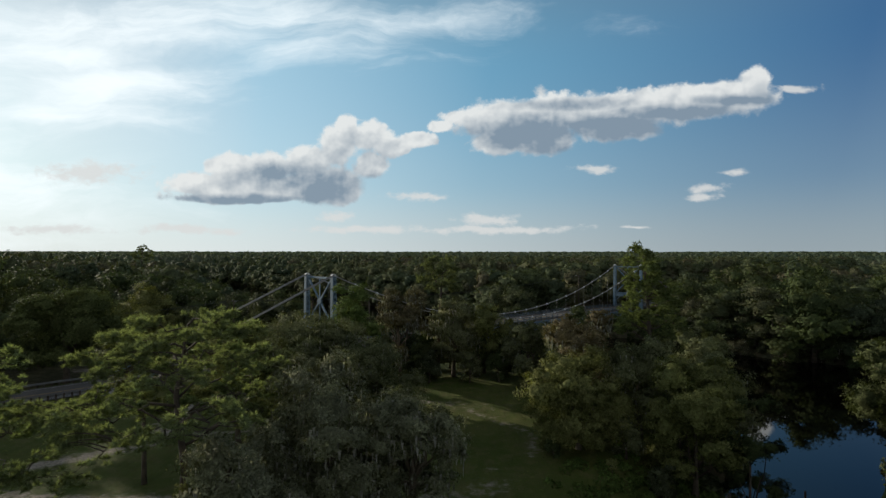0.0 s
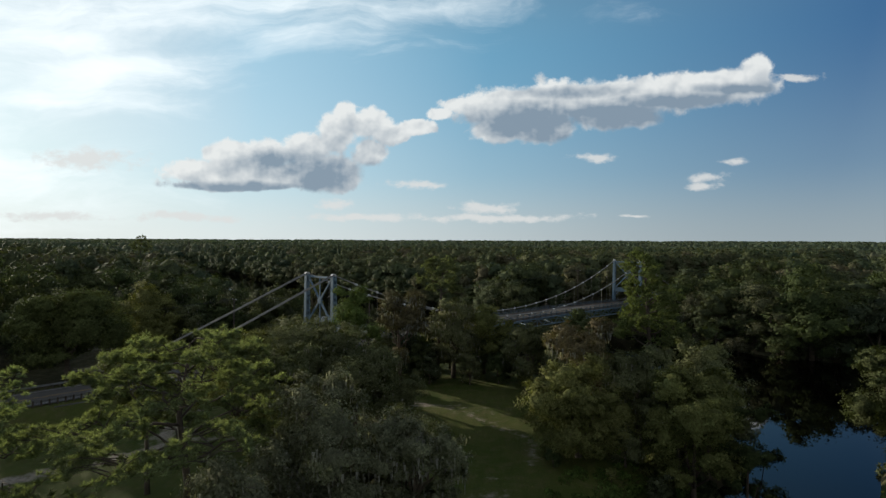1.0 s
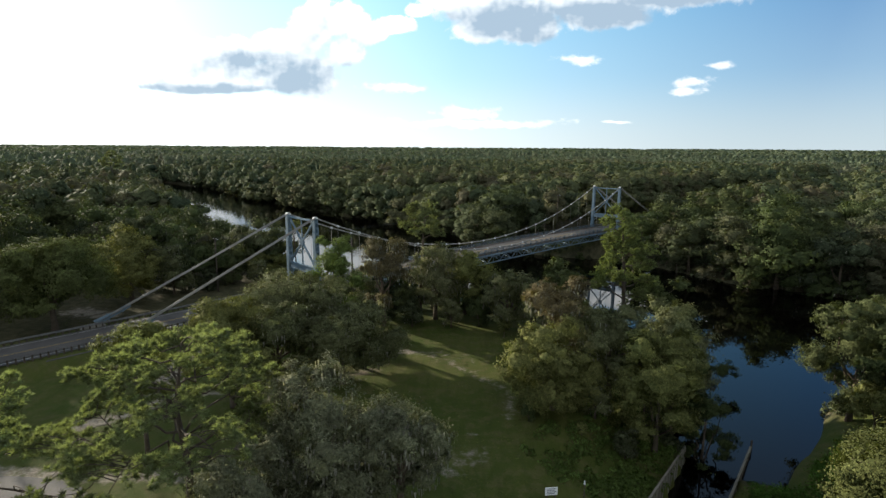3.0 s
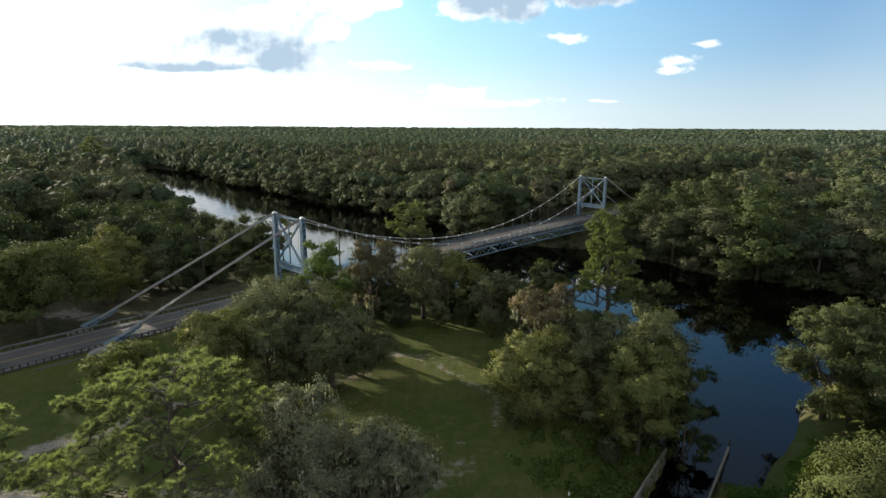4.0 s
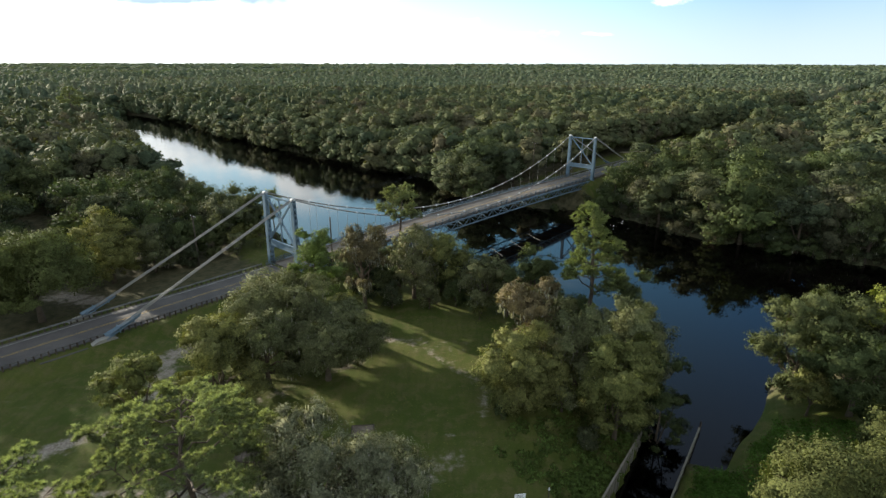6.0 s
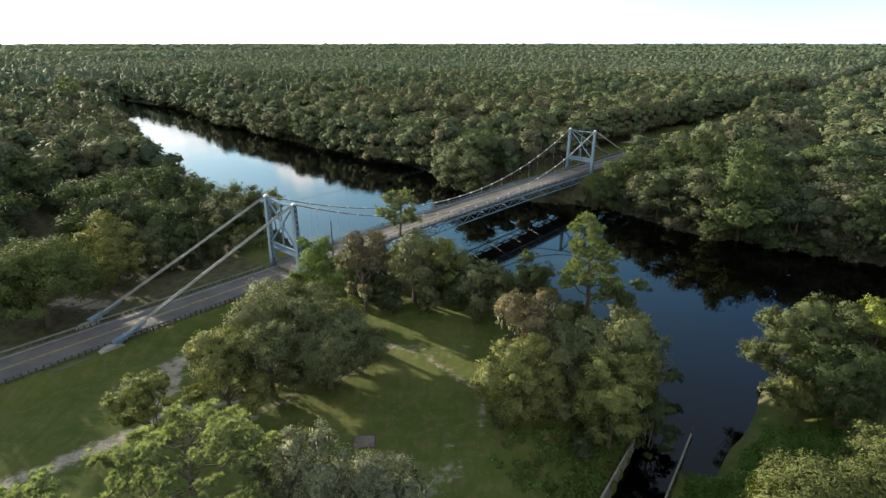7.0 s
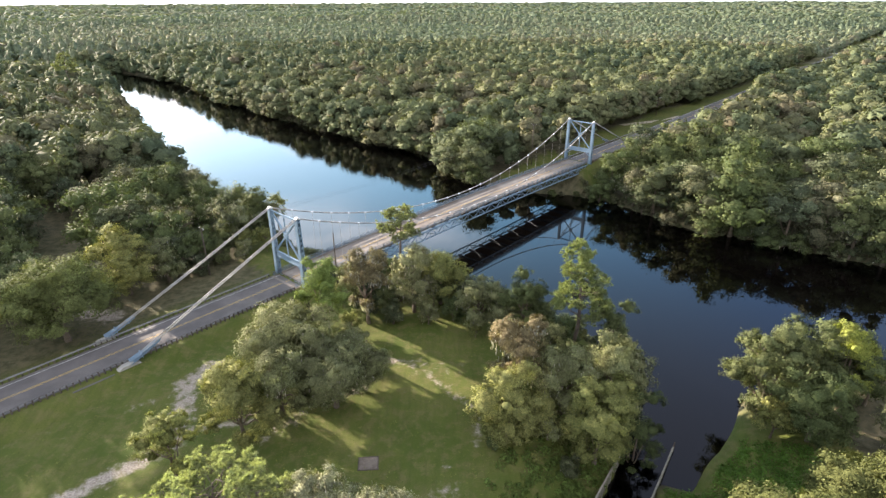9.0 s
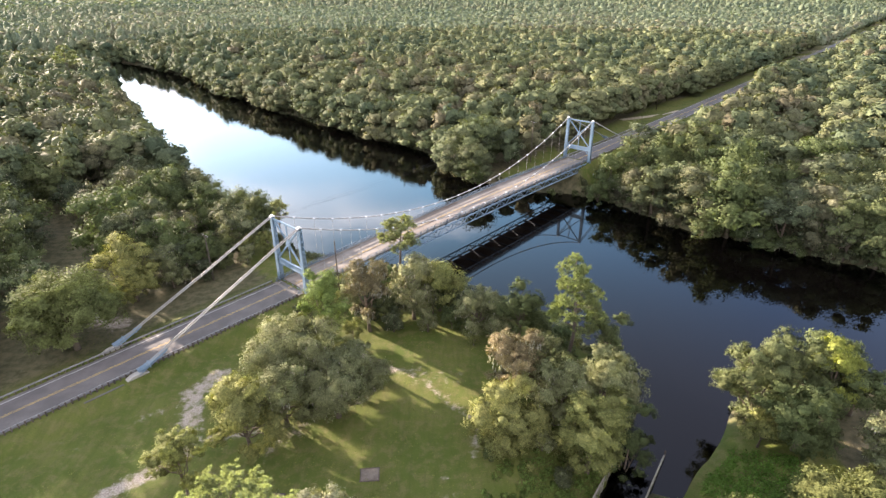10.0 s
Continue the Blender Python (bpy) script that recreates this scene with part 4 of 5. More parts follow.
def foliage(rng, lobes, leaf, cover, aspect=0.6, lowest=-0.55, sigma=0.15, level=2, core=0.66):
    """Leaf sprays in clumps over the outside of lobes: rows of x, y, z, radius, flatness. None lie deep within another lobe."""
    L = np.array(lobes, float)
    places, ways, rounds, bare = [], [], [], []
    for k, (x, y, z, r, flat) in enumerate(L):
        total = int(cover * 4 * np.pi * r * r * 0.75 / (1.7 * leaf * leaf * aspect))
        clumps = max(7, int(5.5 * r * r))
        d = sphere_dirs(rng, clumps, lowest)
        reach = r * rng.uniform(0.72, 1.16, clumps)[:, None]
        pick = rng.integers(0, clumps, total)
        spread = rng.normal(size=(total, 3)) * np.array((1, 1, 0.75)) * (sigma * r + leaf * 0.5)
        p = ((d * reach)[pick] + spread) * np.array((1, 1, flat)) + np.array((x, y, z))
        way = d[pick] + rng.normal(size=(total, 3)) * 0.40 + np.array((0, 0, 0.2))
        inner = total // 5                                # sprays close upon the mass within, on all its sides
        e = sphere_dirs(rng, inner, -1.0)
        p[:inner] = e * r * rng.uniform(core * 0.98, core * 1.3, inner)[:, None] * np.array((1, 1, flat)) + np.array((x, y, z))
        way[:inner], spread[:inner] = e + rng.normal(size=(inner, 3)) * 0.4, e
        far = np.linalg.norm((p[:, None] - L[None, :, :3]) / (L[None, :, 3:4] * np.stack([np.ones(len(L)), np.ones(len(L)), L[:, 4]], 1)[None]), axis=2)
        far[:, k] = 9
        keep = far.min(1) > 0.74
        outward = p - L[:, :3].mean(0)
        outward /= np.linalg.norm(outward, axis=1, keepdims=True) + 1e-9
        puff = spread / (np.linalg.norm(spread, axis=1, keepdims=True) + 1e-9)
        if keep.mean() > 0.45:
            bare.append(lobes[k])
        places.append(p[keep])
        ways.append(way[keep])
        rounds.append(((p - np.array((x, y, z))) / np.array((r, r, r * flat)) + 0.2 * way + 0.45 * outward + 0.6 * puff)[keep])
    v, f, soft = cards(rng, np.concatenate(places), np.concatenate(ways), leaf, aspect, np.concatenate(rounds))
    hv, hf, hs = boughs(rng, bare or lobes[:1], level, core)
    return np.concatenate([v, hv]), np.concatenate([f, hf + len(v)]), np.concatenate([soft, hs])


def limb_line(rng, p, q, wiggle, steps=5):
    p, q = np.array(p, float), np.array(q, float)
    line = [p + (q - p) * k / steps for k in range(steps + 1)]
    for k in range(1, steps):
        line[k] = line[k] + rng.normal(size=3) * wiggle * np.linalg.norm(q - p) + np.array((0, 0, 0.10 * np.linalg.norm(q - p) * math.sin(math.pi * k / steps)))
    return [tuple(v) for v in line]


def crown_lobes(rng, height, radius, base, count, ragged=0.35):
    """Lobes filling an uneven crown between base and height."""
    mid, half = (base + height) / 2, (height - base) / 2
    out = [(0, 0, mid + half * 0.25, min(radius * 0.55, half * 0.7), 0.95)]
    swell = [rng.uniform(0.78, 1.15) for _ in range(6)]
    for k in range(count):
        a = 2.4 * k + rng.uniform(-0.5, 0.5)
        h = rng.uniform(-0.8, 0.85)
        wide = radius * math.sqrt(max(0.12, 1 - h * h)) * rng.uniform(0.5, 0.86) * swell[int(a / 1.0472) % 6]
        r = radius * rng.uniform(0.20, 0.42)
        z = min(mid + half * h, height - r * 0.85) + rng.normal() * ragged
        out.append((wide * math.cos(a), wide * math.sin(a), max(z, base + r * 0.45), r, rng.uniform(0.7, 1.0)))
    return out


def broadleaf(name, height, radius, base, material, seed, leaf=0.2, cover=1.0, lobes=13, moss=0, trunk=0.3, limbs=8, bark=None, shape=None, lowest=-0.55, sigma=0.13, level=2, core=0.5):
    """A tree at the origin: an Empty with a trunk, limbs in the same mesh, a crown of leaf sprays and perhaps hanging moss."""
    rng = np.random.default_rng(seed)
    spots = shape or crown_lobes(rng, height, radius, base, lobes)
    tree = new(name)
    geo = Geo()
    fork = base + (height - base) * 0.18
    lean = rng.normal(size=2) * 0.06 * height * 0.4
    line = [(0, 0, -0.6), (lean[0] * 0.2, lean[1] * 0.2, fork * 0.4), (lean[0] * 0.6, lean[1] * 0.6, fork), (lean[0], lean[1], fork + (height - fork) * 0.55)]
    geo.tube(line, [trunk * 1.45, trunk, trunk * 0.8, trunk * 0.3], 8)
    for x, y, z, r, flat in spots[1:limbs + 1]:
        start = np.array((lean[0] * 0.6, lean[1] * 0.6, fork * rng.uniform(0.8, 1.15)))
        geo.tube(limb_line(rng, start, (x, y, z), 0.06), [trunk * 0.5, trunk * 0.42, trunk * 0.34, trunk * 0.26, trunk * 0.18, trunk * 0.08], 5)
        for k in range(2):
            tip = np.array((x, y, z)) + sphere_dirs(rng, 1, -0.2)[0] * r * 0.85
            geo.tube(limb_line(rng, (x, y, z), tip, 0.05, 3), [trunk * 0.12, trunk * 0.09, trunk * 0.06, trunk * 0.03], 4)
    part("trunk", geo, bark or BARK, tree, smooth=True)
    verts, faces, soft = foliage(rng, spots, leaf * 0.74, cover * 1.1, lowest=lowest, sigma=sigma, level=level, core=core)
    part("crown", array_mesh("crown", verts, faces, None, soft), material, tree)
    if moss:
        places = []
        for x, y, z, r, flat in spots:
            d = sphere_dirs(rng, moss, -0.6)
            places.append(np.array((x, y, z)) + d * r * rng.uniform(0.7, 1.08, moss)[:, None] * np.array((1, 1, flat)) - np.array((0, 0, 0.3)))
        c = np.concatenate(places)
        n = len(c)
        long, wide = rng.uniform(0.3, 0.85, n)[:, None] * np.array((0, 0, 1.0)), rng.uniform(0.05, 0.13, n)[:, None]
        a = rng.uniform(0, np.pi, n)
        w_ = np.stack([np.cos(a), np.sin(a), 0 * a], 1) * wide
        verts = np.stack([c - w_, c + w_, c + w_ * 0.3 - long, c - w_ * 0.4 - long * 0.8], 1).reshape(-1, 3)
        part("hanging_moss", array_mesh("hanging_moss", verts, np.arange(4 * n).reshape(-1, 4)), MOSS, tree, "grey hanging moss")["kind"] = "stuff"
    return tree


def pine(name, height, spread, seed, clear=0.5, limbs=16, tufts=26, needle=0.42, trunk=0.28, reach_left=1.0, blades=30, flat=0.25, broad=0.15, material=NEEDLE):
    """A pine with a bent trunk, long crooked limbs and rounded tufts of needles at their ends."""
    rng = np.random.default_rng(seed)
    tree = new(name)
    geo, tips = Geo(), []
    bend = rng.normal(size=(4, 2)) * height * 0.018
    spine = [np.array((bend[k, 0] * k, bend[k, 1] * k, -0.6 + (height * 0.96 + 0.6) * f)) for k, f in enumerate((0, 0.4, 0.7, 1.0))]
    geo.tube([tuple(p) for p in spine], [trunk * 1.3, trunk, trunk * 0.7, trunk * 0.15], 8)
    def on_spine(f):
        z = np.array([p[2] for p in spine])
        return np.array([np.interp(f * height, z, [p[i] for p in spine]) for i in range(3)])
    for k in range(limbs):
        f = clear + (0.97 - clear) * (k + 0.5) / limbs
        a = 2.4 * k + rng.uniform(-0.4, 0.4)
        long = spread * (1 - 0.72 * ((f - clear) / (1 - clear)) ** 1.6) * rng.uniform(0.7, 1.1)
        if math.cos(a) < 0:
            long *= reach_left
        start = on_spine(f)
        end = start + np.array((math.cos(a) * long, math.sin(a) * long, long * rng.uniform(0.02, 0.28)))
        line = limb_line(rng, start, end, 0.05, 6)
        thick = trunk * 0.36 * (long / spread + 0.3)
        geo.tube(line, [thick * (1 - 0.14 * i) for i in range(7)], 5)
        for j in range(max(2, int(tufts * long / spread / 3))):
            g = rng.uniform(0.45, 1.0)
            root = np.array([np.interp(g, np.linspace(0, 1, 7), [p[i] for p in line]) for i in range(3)])
            side = np.array((-math.sin(a), math.cos(a), 0)) * rng.choice((-1, 1)) * rng.uniform(0.15, 0.34) * long + np.array((math.cos(a), math.sin(a), 0)) * rng.uniform(0, 0.22) * long
            tip = root + side + np.array((0, 0, rng.uniform(0.1, 0.6)))
            geo.tube(limb_line(rng, root, tip, 0.06, 3), [thick * 0.36, thick * 0.28, thick * 0.2, thick * 0.12], 4)
            for m in range(6):
                tips.append(tip + rng.normal(size=3) * np.array((0.36, 0.36, flat * 0.8)))
            tips.append((root + tip) / 2 + rng.normal(size=3) * np.array((0.35, 0.35, flat)))
        tips.append(end)
    part("trunk", geo, PINEBARK, tree, smooth=True)
    tips = np.repeat(np.array(tips), blades, 0)
    n = len(tips)
    d = sphere_dirs(rng, n, -0.35)
    long = needle * rng.uniform(0.7, 1.25, n)[:, None]
    side = np.cross(d, rng.normal(size=(n, 3)))
    side /= np.linalg.norm(side, axis=1, keepdims=True) + 1e-9
    wide = needle * broad
    verts = np.stack([tips + d * long * 0.15 + side * wide, tips + d * long * 0.2 - side * wide, tips + d * long], 1).reshape(-1, 3)
    part("crown", array_mesh("crown", verts, np.arange(3 * n).reshape(-1, 3)), material, tree)
    return tree


def plant(tree, x, y, label, category="tree", group="", turn=0.0, scale=1.0):
    """Stands a tree on the ground."""
    tree.matrix_world = pose(x, y, float(land(x, y)), 0, 0, turn) @ Matrix.Scale(scale, 4)
    return tagged(tree, label, category, group)


def ground_at(x, y):
    return float(land(x, y))


def stand(kind, x, y, top, radius, low, material, seed, label, **more):
    """A broadleaf tree whose top reaches the height top."""
    z = ground_at(x, y)
    plant(broadleaf(kind, top - z, radius, low, material, seed, **more), x, y, label)


# the park: pines and oaks nearest the lawn
plant(pine("pine_tree", 17.6, 8.4, 11, clear=0.44, limbs=22, tufts=50, reach_left=1.05, trunk=0.27, needle=0.40, blades=52, broad=0.075), -21.6, 39.4, "open-crowned pine with crooked limbs and light green needle tufts")
plant(pine("pine_tree", 17.5, 8.0, 12, clear=0.42, limbs=17, tufts=44, trunk=0.26, needle=0.40, blades=46, broad=0.08), -34.5, 31.5, "open-crowned pine with long drooping limbs beside the track")
stand("oak_tree", -10.8, 40.8, 13.9, 6.0, 3.5, GREY_OAK, 21, "grey-green live oak with an open crown and hanging moss", leaf=0.15, cover=0.75, lobes=22, moss=60, trunk=0.4, limbs=14)
stand("oak_tree", -4.8, 41.0, 11.8, 4.8, 3.0, GREY_OAK, 19, "smaller grey-green live oak beside a larger one", leaf=0.15, cover=0.75, lobes=18, moss=45, trunk=0.34, limbs=12)
stand("oak_tree", -14.0, 33.5, 10.6, 5.0, 2.5, GREY_OAK, 18, "grey-green live oak with drooping outer limbs", leaf=0.15, cover=0.75, lobes=20, moss=45, trunk=0.36, limbs=12)
stand("slender_tree", -31.8, 51.2, 15.2, 3.6, 6.4, WILLOW_LEAF, 22, "slender tree with a small light green crown", leaf=0.16, cover=0.8, lobes=14, trunk=0.2)
stand("broadleaf_tree", -27.5, 62.5, 14.2, 6.2, 1.2, WILLOW_LEAF, 23, "rounded light green broadleaf tree at the lawn's edge", leaf=0.18, lobes=16, trunk=0.3)
stand("oak_tree", -23.0, 77.0, 13.6, 8.0, 3.2, OAK_LEAF, 24, "grey-green live oak hung with moss", leaf=0.20, lobes=18, moss=25, trunk=0.42)
stand("oak_tree", -15.5, 70.0, 10.4, 6.8, 2.6, OAK_LEAF, 25, "low spreading grey-green oak over bare sand", leaf=0.19, lobes=16, moss=20, trunk=0.38)
stand("oak_tree", -23.5, 68.0, 11.8, 6.6, 1.2, OAK_LEAF, 26, "grey-green oak crowded among its neighbours", leaf=0.19, lobes=12, moss=20, trunk=0.35)
stand("oak_tree", -13.5, 75.5, 10.0, 5.8, 1.6, OAK_LEAF, 52, "low dull green oak at the edge of its clump", leaf=0.19, lobes=15, moss=15, trunk=0.32)
stand("broadleaf_tree", -20.8, 89.0, 18.6, 4.6, 2.5, FRESH_LEAF, 27, "bright green broadleaf tree beside the bridge tower", leaf=0.20, lobes=14, trunk=0.3)
stand("cypress_tree", -13.0, 95.0, 15.6, 4.6, 3.0, BROWN_LEAF, 28, "browning riverside cypress draped with grey moss", leaf=0.22, lobes=14, moss=90, trunk=0.34)
stand("oak_tree", -4.0, 99.0, 13.2, 6.0, 2.0, OAK_LEAF, 29, "dark riverside oak draped with moss", leaf=0.23, lobes=15, moss=50, trunk=0.36)
stand("broadleaf_tree", 1.5, 102.0, 13.2, 6.0, 1.0, WILLOW_LEAF, 30, "yellow-green broadleaf tree on the river bank", leaf=0.24, lobes=14, trunk=0.3)
plant(pine("pine_tree", 21.6, 4.2, 31, clear=0.66, limbs=14, tufts=30, trunk=0.3, needle=0.5, blades=18, flat=0.4, material=DARK_NEEDLE), -7.2, 103.6, "tall slender pine with a small high crown by the river")
stand("broadleaf_tree", 9.0, 93.0, 10.6, 5.0, 1.0, OAK_LEAF, 32, "rounded dull green tree on the river bank", leaf=0.23, lobes=14, moss=20, trunk=0.3)
stand("broadleaf_tree", 17.0, 89.5, 13.4, 4.8, 2.0, GREEN_LEAF, 33, "light green broadleaf tree on the river bank", leaf=0.22, lobes=14, trunk=0.3)
plant(pine("pine_tree", 23.2, 4.8, 34, clear=0.36, limbs=26, tufts=36, trunk=0.32, needle=0.5, blades=18, flat=0.45, material=MID_NEEDLE), 24.2, 81.0, "tall green pine rising above the riverside trees")
stand("broadleaf_tree", 31.0, 80.0, 13.6, 3.8, 2.0, GREEN_LEAF, 35, "bright green tree leaning over the water", leaf=0.22, lobes=12, trunk=0.26)
stand("cypress_tree", 14.0, 72.5, 14.6, 5.4, 2.5, BROWN_LEAF, 36, "turning brown tree with moss beside the lawn", leaf=0.20, lobes=17, moss=70, trunk=0.36)
stand("willow_tree", 11.8, 63.6, 10.8, 6.2, -0.4, WILLOW_LEAF, 37, "bushy yellow-green tree with branches to the ground", leaf=0.18, lowest=-0.95, lobes=28, trunk=0.34)
stand("willow_tree", 24.0, 61.5, 10.6, 5.6, -0.4, WILLOW_LEAF, 38, "bushy green tree leaning to the boat channel", leaf=0.18, lowest=-0.95, lobes=26, trunk=0.32)
stand("broadleaf_tree", 27.5, 70.5, 13.2, 5.4, 1.5, OAK_LEAF, 39, "dense dull green tree on the channel's bank", leaf=0.20, lobes=16, trunk=0.32)
stand("broadleaf_tree", 31.0, 64.5, 7.0, 4.0, -2.5, GREEN_LEAF, 40, "low green tree overhanging the boat channel", leaf=0.19, lobes=12, trunk=0.24)
stand("broadleaf_tree", 20.0, 68.0, 12.2, 5.0, 1.5, OAK_LEAF, 41, "dense grey-green tree within the clump", leaf=0.20, lobes=14, moss=25, trunk=0.32)
stand("broadleaf_tree", 54.0, 71.5, 12.4, 6.2, 0.5, GREEN_LEAF, 42, "large dark green tree across the boat channel", leaf=0.20, lobes=20, trunk=0.4)
stand("broadleaf_tree", 61.0, 74.0, 12.6, 5.6, 1.0, GREEN_LEAF, 43, "large green tree on the far river bank", leaf=0.22, lobes=18, trunk=0.36)
stand("broadleaf_tree", 66.0, 70.5, 14.0, 4.2, 2.0, YELLOW_LEAF, 44, "tall yellowing broadleaf tree across the channel", leaf=0.22, lobes=16, trunk=0.34)
stand("oak_tree", 57.0, 63.5, 11.0, 6.0, 1.0, GREEN_LEAF, 45, "dull green oak behind the channel's grass bank", leaf=0.20, lobes=16, trunk=0.36)
stand("oak_tree", 38.5, 41.5, 9.8, 8.2, 0.0, CHANNEL_OAK, 46, "broad light green oak beside the boat channel", leaf=0.18, lobes=26, trunk=0.42)
stand("oak_tree", 52.5, 46.5, 9.4, 7.0, 0.5, CHANNEL_OAK, 55, "broad pale green oak behind another by the channel", leaf=0.19, lobes=24, trunk=0.42)
stand("oak_tree", -70.0, 90.0, 16.0, 8.6, 2.0, LIGHT_OAK, 47, "broad yellow-green oak across the road", leaf=0.25, lobes=22, trunk=0.5)
stand("broadleaf_tree", -66.8, 107.6, 15.4, 6.8, 0.8, GOLDEN_LEAF, 48, "rounded light green tree at the wood's edge", leaf=0.25, lobes=20, trunk=0.4)
stand("broadleaf_tree", -72.5, 122.0, 16.5, 6.4, 2.0, MIXED_LEAF, 49, "dense green tree at the wood's edge", leaf=0.28, lobes=18, trunk=0.4)
stand("slender_tree", -41.0, 136.5, 16.8, 2.8, 5.0, WILLOW_LEAF, 50, "thin pale tree behind the bridge tower", leaf=0.18, cover=0.5, lobes=9, trunk=0.16)

plant(pine("pine_tree", 31.5, 8.0, 51, clear=0.6, limbs=14, tufts=26, trunk=0.4, needle=1.0, blades=10, flat=0.6, material=DARK_NEEDLE), -245.0, 388.0, "tall dark pine standing above the far woods")

# more trees of the belt between the lawn and the river
# the five at x below -80 are unseen, added to shade the lawn
BELT = [(-17, 103, 9), (-11, 109, 8), (-2, 112.5, 6), (5, 101, 8.5), (12, 99.5, 7.5), (21, 92, 9.5), (27, 88, 8.5), (33, 85, 7), (32, 74, 10.5), (-9, 99, 10), (-16, 92, 10), (-27, 97, 8), (13, 90, 9),
        (22, 76, 11), (7, 112, 5), (-22, 112, 6), (-61.0, 113.5, 14.0), (-57, 123, 15.5), (-48, 130, 14), (28, 96, 5), (66, 58, 12), (70, 70, 14), (53, 66, 11),
        (-8, 94.5, 8), (-1, 94, 7), (4, 95, 8), (9, 99, 9), (-13, 100, 12), (-5, 106, 10), (0, 101, 11), (-20, 105, 8), (15, 104, 5), (19, 99, 6), (24, 84, 10), (8, 89, 7), (-25, 91, 9), (20.5, 82, 10.5), (17, 80, 9), (-82, 79, 15), (-90, 90, 16), (-88, 74, 15), (8.6, 60.5, 3.2), (14.5, 59, 2.4), (19.5, 58.5, 2.0), (17, 63, 5.5), (-52.5, 124, 12.5), (-44.5, 134, 12), (-55, 117.5, 8), (-47.5, 125.5, 7), (-52, 133, 15), (-43, 130, 6.5), (-60, 118, 14), (-86, 81.5, 15), (-96, 86, 15)]

BELT_KINDS = [(broadleaf("belt_tree", 11.0, 5.0, 0.8, material, 60 + k, leaf=0.285, cover=0.8, lobes=15, sigma=0.15, moss=moss, trunk=0.26, limbs=6), label)
              for k, (material, moss, label) in enumerate(((OAK_LEAF, 20, "grey-green tree of the riverside belt with moss"), (GREEN_LEAF, 0, "green tree of the riverside belt"),
                                                           (WILLOW_LEAF, 0, "yellow-green tree of the riverside belt"), (MIXED_LEAF, 12, "dull green tree of the riverside belt")))]
fresh = set()
belt_rng = np.random.default_rng(8)
for n, (x, y, top) in enumerate(BELT):
    base_tree, label = BELT_KINDS[n % 4]
    size = (top - ground_at(x, y)) / 11.6
    m = pose(x, y, ground_at(x, y), 0, 0, belt_rng.uniform(0, 360)) @ Matrix.Diagonal((size * belt_rng.uniform(0.9, 1.1), size * belt_rng.uniform(0.9, 1.1), size, 1))
    if n % 4 in fresh:
        tagged(copy_thing(base_tree, m), label, "tree", "belt trees")
    else:
        base_tree.matrix_world = m
        tagged(base_tree, label, "tree", "belt trees")
        fresh.add(n % 4)

# trees of the river banks, copies of a few kinds
KINDS = []
for k, (material, moss) in enumerate(((MIXED_LEAF, 0), (MIXED_LEAF, 10), (GREEN_LEAF, 25), (MIXED_LEAF, 0), (GREEN_LEAF, 0), (MIXED_LEAF, 8), (MIXED_LEAF, 30), (GREEN_LEAF, 0))):
    KINDS.append((broadleaf("bank_tree", 15.5, 6.4, 0.6, material, 70 + k, leaf=0.37, cover=0.36, lobes=20, lowest=-0.25, sigma=0.17, level=1, core=0.62, moss=moss // 2, trunk=0.34, limbs=2),
                  ("dense green tree of the riverside wood", "green tree of the riverside wood with some moss", "light green oak of the riverside wood hung with moss", "dense dark green tree of the riverside wood",
                   "deep green tree of the riverside wood", "dull green tree of the riverside wood", "dull grey-green cypress of the river bank hung with moss", "light green tree of the river bank")[k]))
rng = np.random.default_rng(5)
MID, spots, taken = 228.0, [], [(-70, 90, 7), (-67.5, 109.5, 6), (-72.5, 122, 6), (-41, 136.5, 3), (63, 66, 4), (59, 74, 5), (57, 62.5, 5), (49, 70, 6), (40.5, 44, 7)]
tries = rng.uniform((-230, 20), (210, 265), (17000, 2))
edge = river_bend(tries[:, 0], tries[:, 1])
ang, v_t = np.arctan2(tries[:, 0], tries[:, 1]), road_uv(tries[:, 0], tries[:, 1])[1]
keep = wooded(tries[:, 0], tries[:, 1]) & (edge < 0.6) & (np.hypot(tries[:, 0], tries[:, 1]) < MID) & (ang < 0.75) & ((ang > -0.8) | ((v_t > -72) & (ang > -1.35)))
for (x, y), d in zip(tries[keep], edge[keep]):
    gap = 6.6 if d > -7 else (10.4 if x < -20 and d < -14 and math.atan2(x, y) < -0.34 else 8.0)
    if all((x - a) ** 2 + (y - b) ** 2 > (gap * 0.5 + r * 0.5 + 0.8) ** 2 for a, b, r in taken):
        taken.append((x, y, gap))
        spots.append((x, y, None))
low_taken = []
slope = (edge < 1.6) & (edge > -3.5) & (np.hypot(tries[:, 0], tries[:, 1]) < MID) & (np.abs(np.arctan2(tries[:, 0], tries[:, 1]) + 0.03) < 0.78) & (np.abs(road_uv(tries[:, 0], tries[:, 1])[1]) > 9) & wooded(tries[:, 0], tries[:, 1])
for x, y in tries[slope]:                                  # low growth leaning over the water
    if all((x - a) ** 2 + (y - b) ** 2 > 4.6 ** 2 for a, b in low_taken):
        low_taken.append((x, y))
        spots.append((x, y, rng.uniform(0.42, 0.7)))
